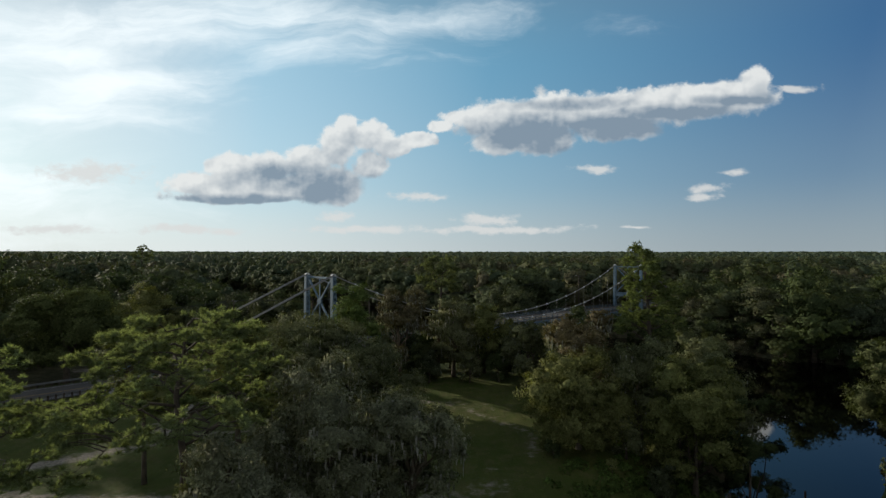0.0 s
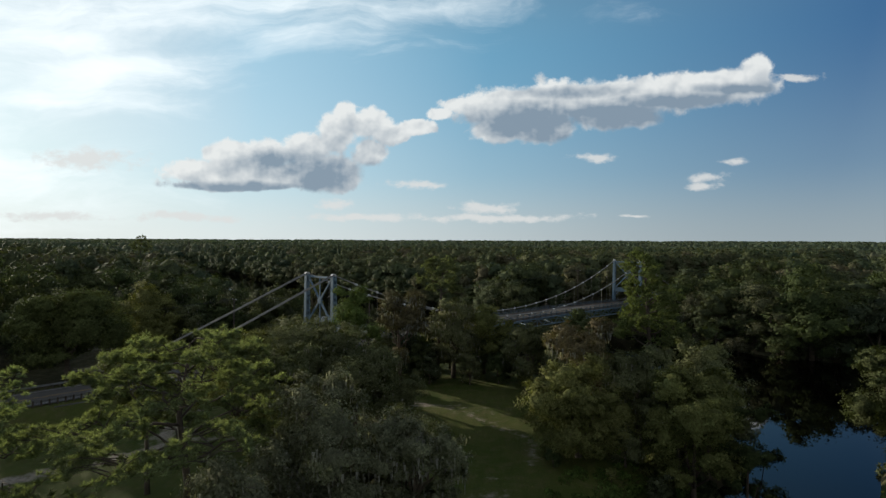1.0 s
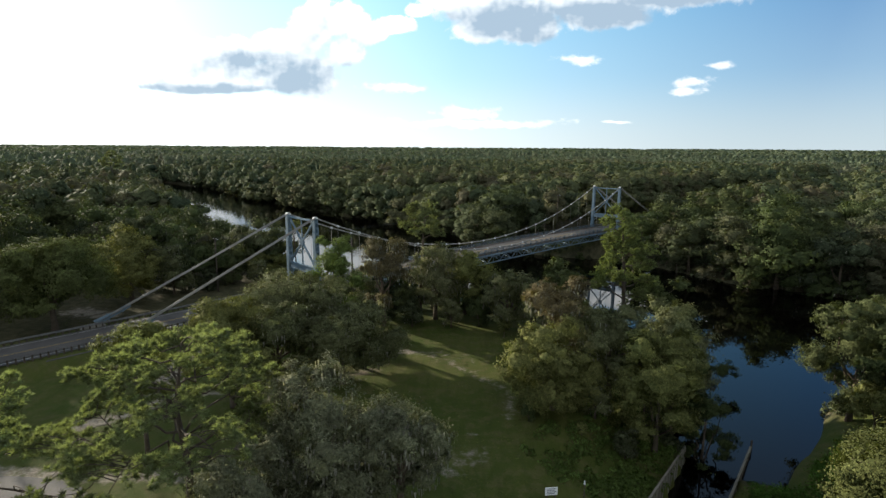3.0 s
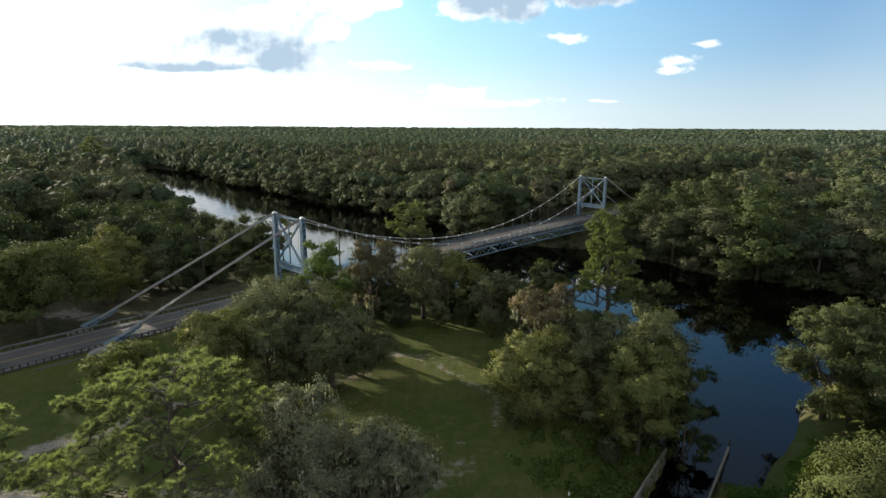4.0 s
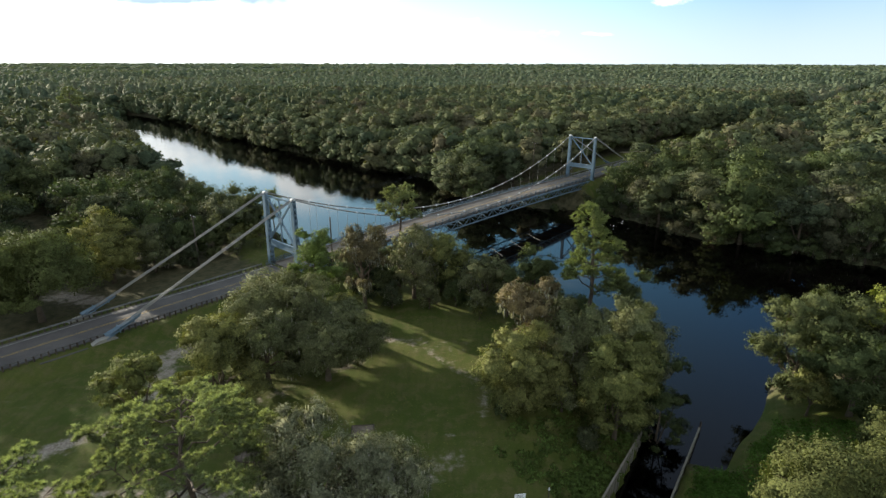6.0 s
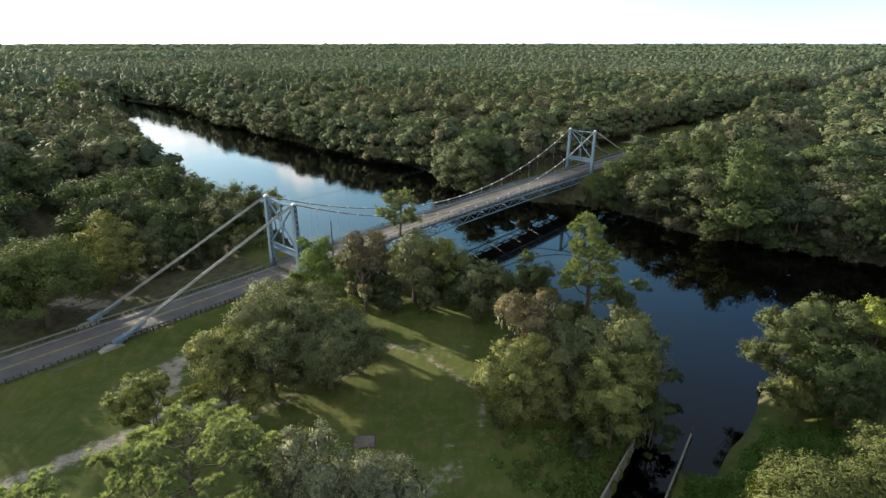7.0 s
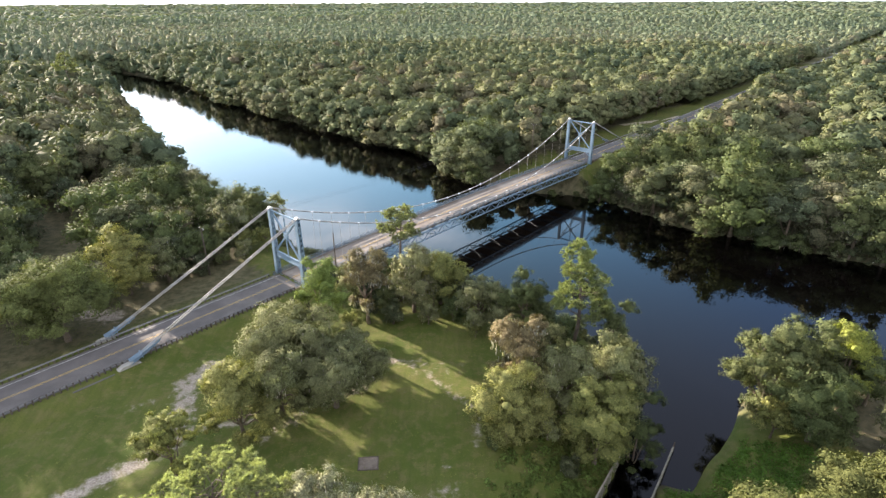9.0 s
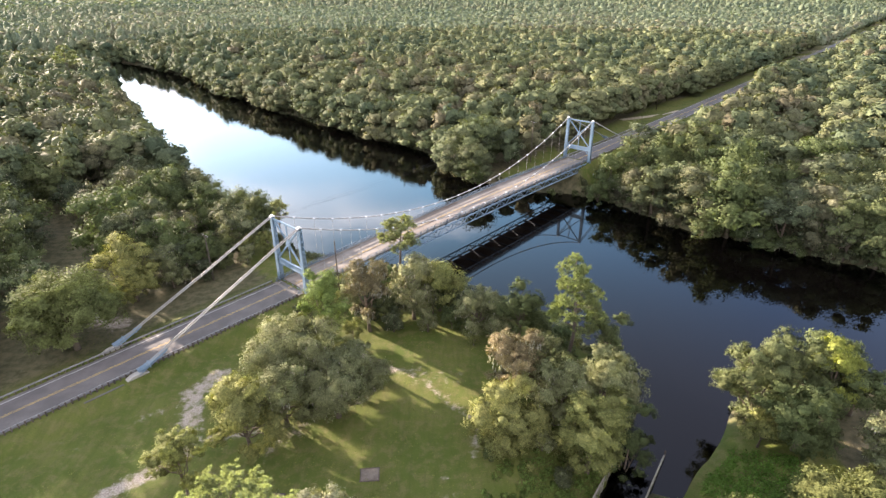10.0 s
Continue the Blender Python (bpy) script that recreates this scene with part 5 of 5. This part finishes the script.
for u, v in ((SPAN - 16, -6.5), (SPAN - 14.5, -2), (SPAN - 15.5, 3), (SPAN - 13, 7.5), (SPAN - 9, -8.5), (SPAN - 9, 9), (SPAN - 18, 0.5), (SPAN - 17.5, 8.5), (SPAN - 18, -10)):
    x, y = NEAR + ALONG * u + RIGHT * v                      # scrub on the slope beneath the bridge's far end
    spots.append((x, y, rng.uniform(0.15, 0.24)))
used = set()
for x, y, given in spots:
    k = int(rng.integers(0, len(KINDS)))
    base_tree, label = KINDS[k]
    size = (rng.uniform(0.72, 1.0) if x < -20 and y < 330 and road_uv(x, y)[0] < 100 else rng.uniform(0.88, 1.22)) if given is None else given
    if given is None and x > 40 and road_uv(x, y)[1] > 45:
        size *= 1.08
    if given is None and x < -20 and math.atan2(x, y) < -0.36 and river_bend(x, y) < -13:
        size = rng.uniform(0.96, 1.2) if road_uv(x, y)[1] < -46 else rng.uniform(0.7, 0.98)
    # the wood continued out of view on the left, for its long shadows
    if math.atan2(x, y) < -0.8:
        size = rng.uniform(0.95, 1.15)
    if x > 50 and math.hypot(x, y) < 150:
        base_tree, label = BELT_KINDS[1 + 2 * (k % 2)]
        size, k = min(size * 1.3, (12.8 + rng.uniform(-2.5, 1.2) - ground_at(x, y)) / 11.6), -1
    m = pose(x, y, ground_at(x, y), 0, 0, rng.uniform(0, 360)) @ Matrix.Diagonal((size * rng.uniform(0.95, 1.15), size * rng.uniform(0.95, 1.15), size, 1))
    if k in used or k < 0:
        tagged(copy_thing(base_tree, m), label, "tree", "riverside trees")
    else:
        base_tree.matrix_world = m
        tagged(base_tree, label, "tree", "riverside trees")
        used.add(k)


# ---------------------------------------------------------------- far woods
def dome(r, height, radius, count, low):
    """A few broad boughs, closely overlapping, that round off one crown."""
    if not count:
        return [(0, 0, height * 0.56, radius * 0.88, 0.46 * height / radius)]
    out = [(0, 0, height * 0.40, radius * 0.84, 0.38 * height / radius), (r.normal() * 0.5, r.normal() * 0.5, height * 0.98 - radius * 0.62, radius * 0.74, 0.84)]
    for k in range(count):
        a, size = 2.4 * k + r.uniform(-0.5, 0.5), radius * r.uniform(0.34, 0.54)
        f = (k + r.uniform(0.2, 0.8)) / count                  # low boughs stand out, high ones close in
        wide = radius * (0.86 - 0.34 * f) * r.uniform(0.85, 1.1)
        out.append((wide * math.cos(a), wide * math.sin(a), height * (0.22 + low + 0.62 * f), size, r.uniform(0.75, 0.95)))
    return out


def canopy(seed, tree_count, height, radius, leaf, sprays, lobe_count, level, low=0.02):
    """A few far crowns as bare arrays, all with the same number of corners; every third is a tall narrow pine."""
    out = []
    for k in range(tree_count):
        r = np.random.default_rng(seed + k)
        if k % 3 == 2:
            lobes, whorls = [], lobe_count + 2 if lobe_count else 1
            for j in range(whorls):
                f = (j + 0.5) / whorls
                wide = radius * (0.30 + 0.42 * math.sin(math.pi * min(1, 0.25 + 0.8 * f)))
                lobes.append((r.normal() * wide * 0.5, r.normal() * wide * 0.5, height * (0.35 + 0.62 * f), wide * r.uniform(0.8, 1.1), 0.75 * height / whorls / wide))
        else:
            lobes = dome(r, height, radius, lobe_count, low)
        hv, hf, hs = boughs(r, lobes, level, 0.78 if lobe_count > 2 else 0.84, 0.5)
        hs = hs + r.normal(size=hs.shape) * 0.25
        hs /= np.linalg.norm(hs, axis=1, keepdims=True)
        if sprays:
            shares = np.array([lobe[3] ** 2 for lobe in lobes])
            d, pick = sphere_dirs(r, sprays, -0.2), r.choice(len(lobes), sprays, p=shares / shares.sum())
            L = np.array(lobes)[pick]
            p = L[:, :3] + d * L[:, 3:4] * np.stack([np.ones(sprays), np.ones(sprays), L[:, 4]], 1) * r.uniform(0.82, 1.12, sprays)[:, None]
            outward = p - np.array((0, 0, height * 0.5))
            outward /= np.linalg.norm(outward, axis=1, keepdims=True) + 1e-9
            v, f, soft = cards(r, p, d + r.normal(size=(sprays, 3)) * 0.4 + np.array((0, 0, 0.25)), leaf, 0.75, d * 0.8 + 0.7 * outward + np.array((0, 0, 0.5)))
            hv, hf, hs = np.concatenate([hv, v]), np.concatenate([hf, f + len(hv)]), np.concatenate([hs, soft])
        out.append((hv * np.array((1 / 8.0, 1 / 8.0, 1)), hf, hs))
    return out


def far_wood(name, label, seed, near, far, gap, kinds, pine_share, material, shore=None):
    """One mesh of all the crowns between two distances."""
    r = np.random.default_rng(seed)
    rows, d = [], near
    while d < far:
        step = gap(d)
        n = int(1.66 * d / step)
        a = (np.arange(n) + r.uniform(-0.42, 0.42, n)) * step / d - 0.83 - 0.02
        dd = d + r.uniform(-0.42, 0.42, n) * step
        rows.append(np.stack([np.sin(a) * dd, np.cos(a) * dd, np.full(n, step)], 1))
        d += step * 0.92
    P = np.concatenate(rows)
    P = P[wooded(P[:, 0], P[:, 1]) & (river_bend(P[:, 0], P[:, 1]) < 1.0)]
    if shore is not None:
        away = np.hypot(shore[:, 0], shore[:, 1])
        P = np.concatenate([P, shore[(away > near) & (away < far)]])
    z = land(P[:, 0], P[:, 1])
    size = kinds[0][0].shape[0]
    verts, soft, tint = np.empty((len(P), size, 3), np.float32), np.empty((len(P), size, 3), np.float32), np.empty((len(P), size), np.float32)
    patch = np.array([noise.noise(Vector((x * 0.004, y * 0.004, 0.3))) for x, y in P[:, :2]])
    piney = np.array([noise.noise(Vector((x * 0.0016, y * 0.0016, 7.1))) for x, y in P[:, :2]])
    corners = []
    for k, (x, y, step) in enumerate(P):
        a, s = r.uniform(0, 6.28), step * r.uniform(0.64, 1.22)
        c, t = math.cos(a) * s, math.sin(a) * s
        tall = r.uniform(0.74, 1.16) * (1.15 if x < -0.55 * y and y < 330 else 1.0)
        is_pine = piney[k] + r.normal() * 0.25 > pine_share
        pick = 3 * int(r.integers(0, len(kinds) // 3)) + (2 if is_pine else int(r.integers(0, 2)))
        v, tri, w_ = kinds[pick]
        corners.append(tri + k * size)
        verts[k, :, 0], verts[k, :, 1], verts[k, :, 2] = x + v[:, 0] * c - v[:, 1] * t, y + v[:, 0] * t + v[:, 1] * c, z[k] + v[:, 2] * tall
        soft[k, :, 0], soft[k, :, 1], soft[k, :, 2] = (w_[:, 0] * c - w_[:, 1] * t) / math.hypot(c, t), (w_[:, 0] * t + w_[:, 1] * c) / math.hypot(c, t), w_[:, 2]
        tint[k] = np.clip((0.36 if is_pine else 0.45) + patch[k] * 0.5 + r.normal() * 0.22, 0, 1)
    verts = verts.reshape(-1, 3)
    wood = solo(name, array_mesh(name, verts, np.concatenate(corners), tint.ravel(), soft.reshape(-1, 3)), material)
    return tagged(wood, label, "woods", kind="stuff")


# trees crowding the water's edge along the upper river, and the road's cutting
shore_rng, SHORE = np.random.default_rng(77), []
for (xa, ya), (xb, yb) in zip(RIVER, np.roll(RIVER, -1, 0)):
    long = math.hypot(xb - xa, yb - ya)
    for k in range(int(long / 5.5)):
        f = (k + shore_rng.uniform(0.1, 0.9)) / int(long / 5.5)
        back = shore_rng.uniform(-1.5, 2.5)            # the land lies to the left of the outline's way
        for turn in (1, -1):
            x, y = xa + (xb - xa) * f - turn * (yb - ya) / long * back, ya + (yb - ya) * f + turn * (xb - xa) / long * back
            if river_bend(x, y) < 2.4:
                SHORE.append((x, y, shore_rng.uniform(6.5, 10.0)))
                break
for u in np.arange(190, 1560, 6.5):                  # the close wall of trees along the road's cutting
    for v in (-21.5,) if u < 292 else (-15.5, 18.5):
        x, y = NEAR + ALONG * (u + shore_rng.uniform(-1.5, 1.5)) + RIGHT * (v + shore_rng.uniform(-1.2, 1.2))
        SHORE.append((x, y, shore_rng.uniform(9.0, 11.0)))
SHORE = np.array(SHORE)
far_wood("far_woods", "dense mixed green woodland behind the river", 91, 222, 430, lambda d: 9.8, canopy(200, 12, 17.5, 5.4, 0.60, 320, 7, 1), 0.5, FAR_LEAF, SHORE)
far_wood("far_woods", "dense mixed green woodland beyond the river", 94, 430, 700, lambda d: 10.0, canopy(250, 12, 17.0, 5.4, 0.85, 80, 2, 1), 0.45, FAR_LEAF, SHORE)
far_wood("far_woods", "mixed woodland stretching into the distance", 92, 700, 1600, lambda d: 9.6 + (d - 700) * 0.008, canopy(300, 9, 15, 5.0, 1.3, 12, 0, 1), 0.12, HAZED_PLANTATION, SHORE)
far_wood("far_woods", "flat woodland reaching to the horizon", 93, 1600, 6300, lambda d: d / 72, canopy(400, 9, 15, 5.0, 2.6, 3, 0, 1), 0.0, HAZED_PLANTATION)

# ---------------------------------------------------------------- boat channel
d_ = (CANAL_B - CANAL_A) / np.linalg.norm(CANAL_B - CANAL_A)
CHANNEL = Matrix.Translation((CANAL_A[0], CANAL_A[1], 0)) @ Matrix.Rotation(math.atan2(d_[1], d_[0]), 4, "Z")      # local x along it, y to its left


def channel_wall(y, s0, s1, z0, z1, label):
    """A wall of upright sheet boards with a cap along the channel."""
    wall_thing = new("channel_wall")
    wall_thing.matrix_world = CHANNEL
    tagged(wall_thing, label, "retaining wall", "channel walls")
    count = int((s1 - s0) / 0.62)
    for k in range(count):
        a, b = s0 + (s1 - s0) * k / count, s0 + (s1 - s0) * (k + 1) / count
        top = z0 + (z1 - z0) * (k + 0.5) / count
        out = 0.07 if k % 2 else 0.0
        part("board", Geo().box((a + 0.015, y - 0.08 + out, -10.0), (b - 0.015, y + 0.08 + out, top), 0.015), SHEETPILE, wall_thing)
    part("cap", Geo().beam((s0, y + 0.03, z0 + 0.1), (s1, y + 0.03, z1 + 0.1), 0.24, 0.16), SHEETPILE, wall_thing, "weathered pale cap beam")
    return wall_thing


channel_wall(CANAL_HALF + 0.15, -6.0, 23.5, -2.2, -4.9, "weathered grey sheet wall with a cap along the boat channel")
right_wall = channel_wall(-CANAL_HALF - 0.15, -4.0, 31.5, -3.4, -6.5, "low weathered sheet wall sinking into the river")
part("end_pile", Geo().tube([(31.8, -CANAL_HALF - 0.15, -10), (31.8, -CANAL_HALF - 0.15, -5.6)], [0.16, 0.12], 7), POSTWOOD, right_wall, "dark timber end pile")
geo = Geo().add([(s, y, float(-9.4 * ramp(np.array(s), -14, 16)) + 0.06) for s in np.linspace(-14, 13, 14) for y in (-CANAL_HALF + 0.05, CANAL_HALF - 0.05)], [(2 * k, 2 * k + 2, 2 * k + 3, 2 * k + 1) for k in range(13)])
tagged(solo("boat_ramp", geo, CONCRETE, CHANNEL), "pale concrete boat ramp running down into the channel", "boat ramp")


# ---------------------------------------------------------------- poles and wires
def utility_pole(x, y, top, arm=True, turn=47.4, label="weathered timber utility pole with a crossarm"):
    z = ground_at(x, y)
    pole = new("utility_pole")
    pole.matrix_world = pose(x, y, z, 0, 0, turn)
    tall = top - z
    part("shaft", Geo().tube([(0, 0, -0.8), (0.03, 0.02, tall * 0.5), (0.05, 0.0, tall)], [0.19, 0.16, 0.12], 8), POSTWOOD, pole, smooth=True)
    if arm:
        part("crossarm", Geo().beam((0.16, -1.2, tall - 0.35), (0.16, 1.2, tall - 0.35), 0.12, 0.14), POSTWOOD, pole)
        for y_ in (-1.1, -0.4, 1.1):
            part("insulator", Geo().tube([(0.16, y_, tall - 0.29), (0.16, y_, tall - 0.2), (0.16, y_, tall - 0.1)], [0.04, 0.09, 0.05], 7), CLAMP, pole, "pale insulator")
        for y_ in (-0.7, 0.7):
            part("arm_brace", Geo().beam((0.16, y_, tall - 0.4), (0.1, 0, tall - 1.0), 0.04, 0.04), GALVANISED, pole)
    return tagged(pole, label, "utility pole", "utility poles")


POLES = [(-53.1, 117.3, 11.9), (40.4, 221.5, 13.4), (121.8, 302.5, 10.4)]
for x, y, top in POLES:
    utility_pole(x, y, top)
utility_pole(-21.5, 109.5, 13.6, arm=False, label="bare dark timber pole beside the bridge tower")
back_x, back_y = NEAR + ALONG * -78 - RIGHT * 20
POLES.insert(0, (back_x, back_y, 11.4))
utility_pole(back_x, back_y, 11.4)
for (ax, ay, az), (bx, by, bz) in zip(POLES[:-1], POLES[1:]):
    for off in (-1.1, -0.4, 1.1):
        a, b = Vector((ax, ay, az - 0.1)), Vector((bx, by, bz - 0.1))
        across = Vector((-ALONG[1], ALONG[0], 0)) * off
        sag = (b - a).length * 0.018
        line = [a.lerp(b, k / 14) + across - Vector((0, 0, sag * 4 * (k / 14) * (1 - k / 14))) for k in range(15)]
        tagged(solo("power_line", Geo().tube(line, 0.014, 4), WIRE), "thin dark overhead wire between utility poles", "wire", "overhead wires")

# ---------------------------------------------------------------- lawn things
PAD = surface("trodden_gravel", two_tone((0.085, 0.068, 0.050), (0.17, 0.14, 0.11), 1.2, 9), 0.95)


def gravel_pad(x, y, wide, deep, turn, label):
    """A bed of gravel in a timber frame."""
    z = ground_at(x, y)
    pad = new("gravel_pad")
    pad.matrix_world = pose(x, y, z, 0, 0, turn)
    geo, n = Geo(), 9
    verts = [(wide * (i / n - 0.5), deep * (j / n - 0.5), 0.09 + 0.03 * noise.noise(Vector((i * 0.7, j * 0.7, x)))) for j in range(n + 1) for i in range(n + 1)]
    part("gravel", geo.add(verts, [(j * (n + 1) + i, j * (n + 1) + i + 1, (j + 1) * (n + 1) + i + 1, (j + 1) * (n + 1) + i) for j in range(n) for i in range(n)]), PAD, pad, smooth=True)
    for s in (-1, 1):
        part("edging", Geo().box((-wide / 2 - 0.09, s * deep / 2 - 0.07, -0.3), (wide / 2 + 0.09, s * deep / 2 + 0.07, 0.14), 0.02), POSTWOOD, pad)
        part("edging", Geo().box((s * wide / 2 - 0.07, -deep / 2 + 0.08, -0.3), (s * wide / 2 + 0.07, deep / 2 - 0.08, 0.135), 0.02), POSTWOOD, pad)
    return tagged(pad, label, "gravel pad", "lawn pads")


gravel_pad(-9.1, 57.9, 2.7, 2.3, 4, "worn brown gravel pad in a timber frame on the lawn")
gravel_pad(-22.0, 53.6, 2.6, 2.4, -6, "dark gravel fire pad in a timber frame on the lawn")
sign = new("notice_sign")
sign.matrix_world = pose(8.9, 46.6, ground_at(8.9, 46.6), 0, 0, 8)
tagged(sign, "white notice board on two short posts in the grass", "sign")
for x in (-0.42, 0.42):
    part("post", Geo().box((x - 0.05, 0.02, -0.4), (x + 0.05, 0.12, 1.25), 0.01), POSTWOOD, sign)
board = part("board", Geo().box((-0.6, -0.03, 0.55), (0.6, 0.02, 1.35), 0.01), SIGNWHITE, sign)
for k in range(4):
    part("text_bar", Geo().box((-0.45, -0.036, 1.18 - k * 0.16), (0.45 - 0.15 * (k % 2), -0.031, 1.24 - k * 0.16)), INK, board, "faded line of writing")
post = new("marker_post")
post.matrix_world = pose(12.0, 46.8, ground_at(12.0, 46.8))
tagged(post, "slim dark marker post with a pale cap in rough grass", "post")
part("shaft", Geo().tube([(0, 0, -0.4), (0, 0, 2.3)], 0.05, 7), POSTWOOD, post)
part("cap", Geo().tube([(0, 0, 2.3), (0, 0, 2.42), (0, 0, 2.7)], [0.1, 0.1, 0.03], 7), CLAMP, post, "pale cap")

# ---------------------------------------------------------------- rank growth
def undergrowth(name, label, seed, places, size, material, blades, height):
    """Low bushes of leaf sprays, all in one mesh."""
    r = np.random.default_rng(seed)
    P = np.array(places)
    base = np.repeat(np.stack([P[:, 0], P[:, 1], land(P[:, 0], P[:, 1])], 1), blades, 0)
    n = len(base)
    d = sphere_dirs(r, n, 0.0)
    scale = np.repeat(r.uniform(0.5, 1.2, len(P)), blades)[:, None]
    c = base + d * scale * np.array((1, 1, height)) * r.uniform(0.6, 1.1, n)[:, None]
    v, f = cards(r, c, d + r.normal(size=(n, 3)) * 0.5, size, 0.5)
    return tagged(solo(name, array_mesh(name, v, f), material), label, "undergrowth", kind="stuff")


r_ = np.random.default_rng(77)
near_s = r_.uniform((2, -16), (24, -3.6), (420, 2))
near_places = [(CANAL_A[0] + d_[0] * s + d_[1] * o, CANAL_A[1] + d_[1] * s - d_[0] * o) for s, o in near_s if r_.uniform() < (o + 18) / 14]
undergrowth("rank_weeds", "rank green weeds on the channel's near bank", 78, near_places, 0.22, WEED, 46, 0.5)
far_s = r_.uniform((4, 4.6), (38, 22), (1700, 2))
far_places = [(CANAL_A[0] + d_[0] * s + d_[1] * o, CANAL_A[1] + d_[1] * s - d_[0] * o) for s, o in far_s if river_bend(CANAL_A[0] + d_[0] * s + d_[1] * o, CANAL_A[1] + d_[1] * s - d_[0] * o) < -3.4]
undergrowth("rank_grass", "lush bright green grass across the boat channel", 81, far_places, 0.15, LUSH, 40, 0.26)
shore = r_.uniform((-60, 55), (75, 150), (9000, 2))
deep = river_bend(shore[:, 0], shore[:, 1])
u_s, v_s = road_uv(shore[:, 0], shore[:, 1])
side_s = canal_st(shore[:, 0], shore[:, 1])
open_ = (deep < 0.3) & (deep > -4.5) & (np.abs(v_s) > 7) & (u_s < 70) & ~((side_s[1] > -4) & (side_s[1] < 24) & (side_s[0] < 46))
undergrowth("bank_shrubs", "dark green shrubs along the near river bank", 79, shore[open_][:500], 0.36, MIXED_LEAF, 44, 1.25)
shore = r_.uniform((-330, 100), (260, 520), (60000, 2))
deep = river_bend(shore[:, 0], shore[:, 1])
u_s, v_s = road_uv(shore[:, 0], shore[:, 1])
open_ = (deep < 0.3) & (deep > -3.5) & (np.abs(v_s) > 6.5) & (u_s > 20)
undergrowth("bank_shrubs", "dark green shrubs along the far river bank", 80, shore[open_][:900], 0.8, MIXED_LEAF, 24, 1.8)

# tufts over the lawn, on the near side of the road
spots_ = r_.uniform((-72, 34), (30, 100), (26000, 2))
u_s, v_s = road_uv(spots_[:, 0], spots_[:, 1])
away = np.min([along_line(spots_[:, 0], spots_[:, 1], line) / half for line, half, strength in TRACKS], axis=0)
side_s = canal_st(spots_[:, 0], spots_[:, 1])
patchy = np.array([noise.noise(Vector((x * 0.22, y * 0.22, 4.2))) for x, y in spots_])
good = (np.abs(v_s) > 6.3) & (river_bend(spots_[:, 0], spots_[:, 1]) < -3) & (away > 0.8) & ((np.abs(side_s[1]) > 4) | (side_s[0] < -14)) & (patchy > r_.uniform(-0.55, 0.45, len(patchy)))
P = spots_[good]
base = np.repeat(np.stack([P[:, 0], P[:, 1], land(P[:, 0], P[:, 1]) + 0.05], 1), 2, 0)
v, f = cards(r_, base + r_.normal(size=base.shape) * np.array((0.12, 0.12, 0.02)), np.array((0, 0, 1.0)) + r_.normal(size=base.shape) * 0.22, 0.11, 0.45)
tagged(solo("grass_tufts", array_mesh("grass_tufts", v, f, np.repeat(np.clip(0.5 + 0.9 * patchy[good] + r_.normal(size=good.sum()) * 0.25, 0, 1), 6), np.tile((0.0, 0.0, 1.0), (len(v), 1))), TUFT), "coarse grass tufts over the mown lawn", "grass", kind="stuff")
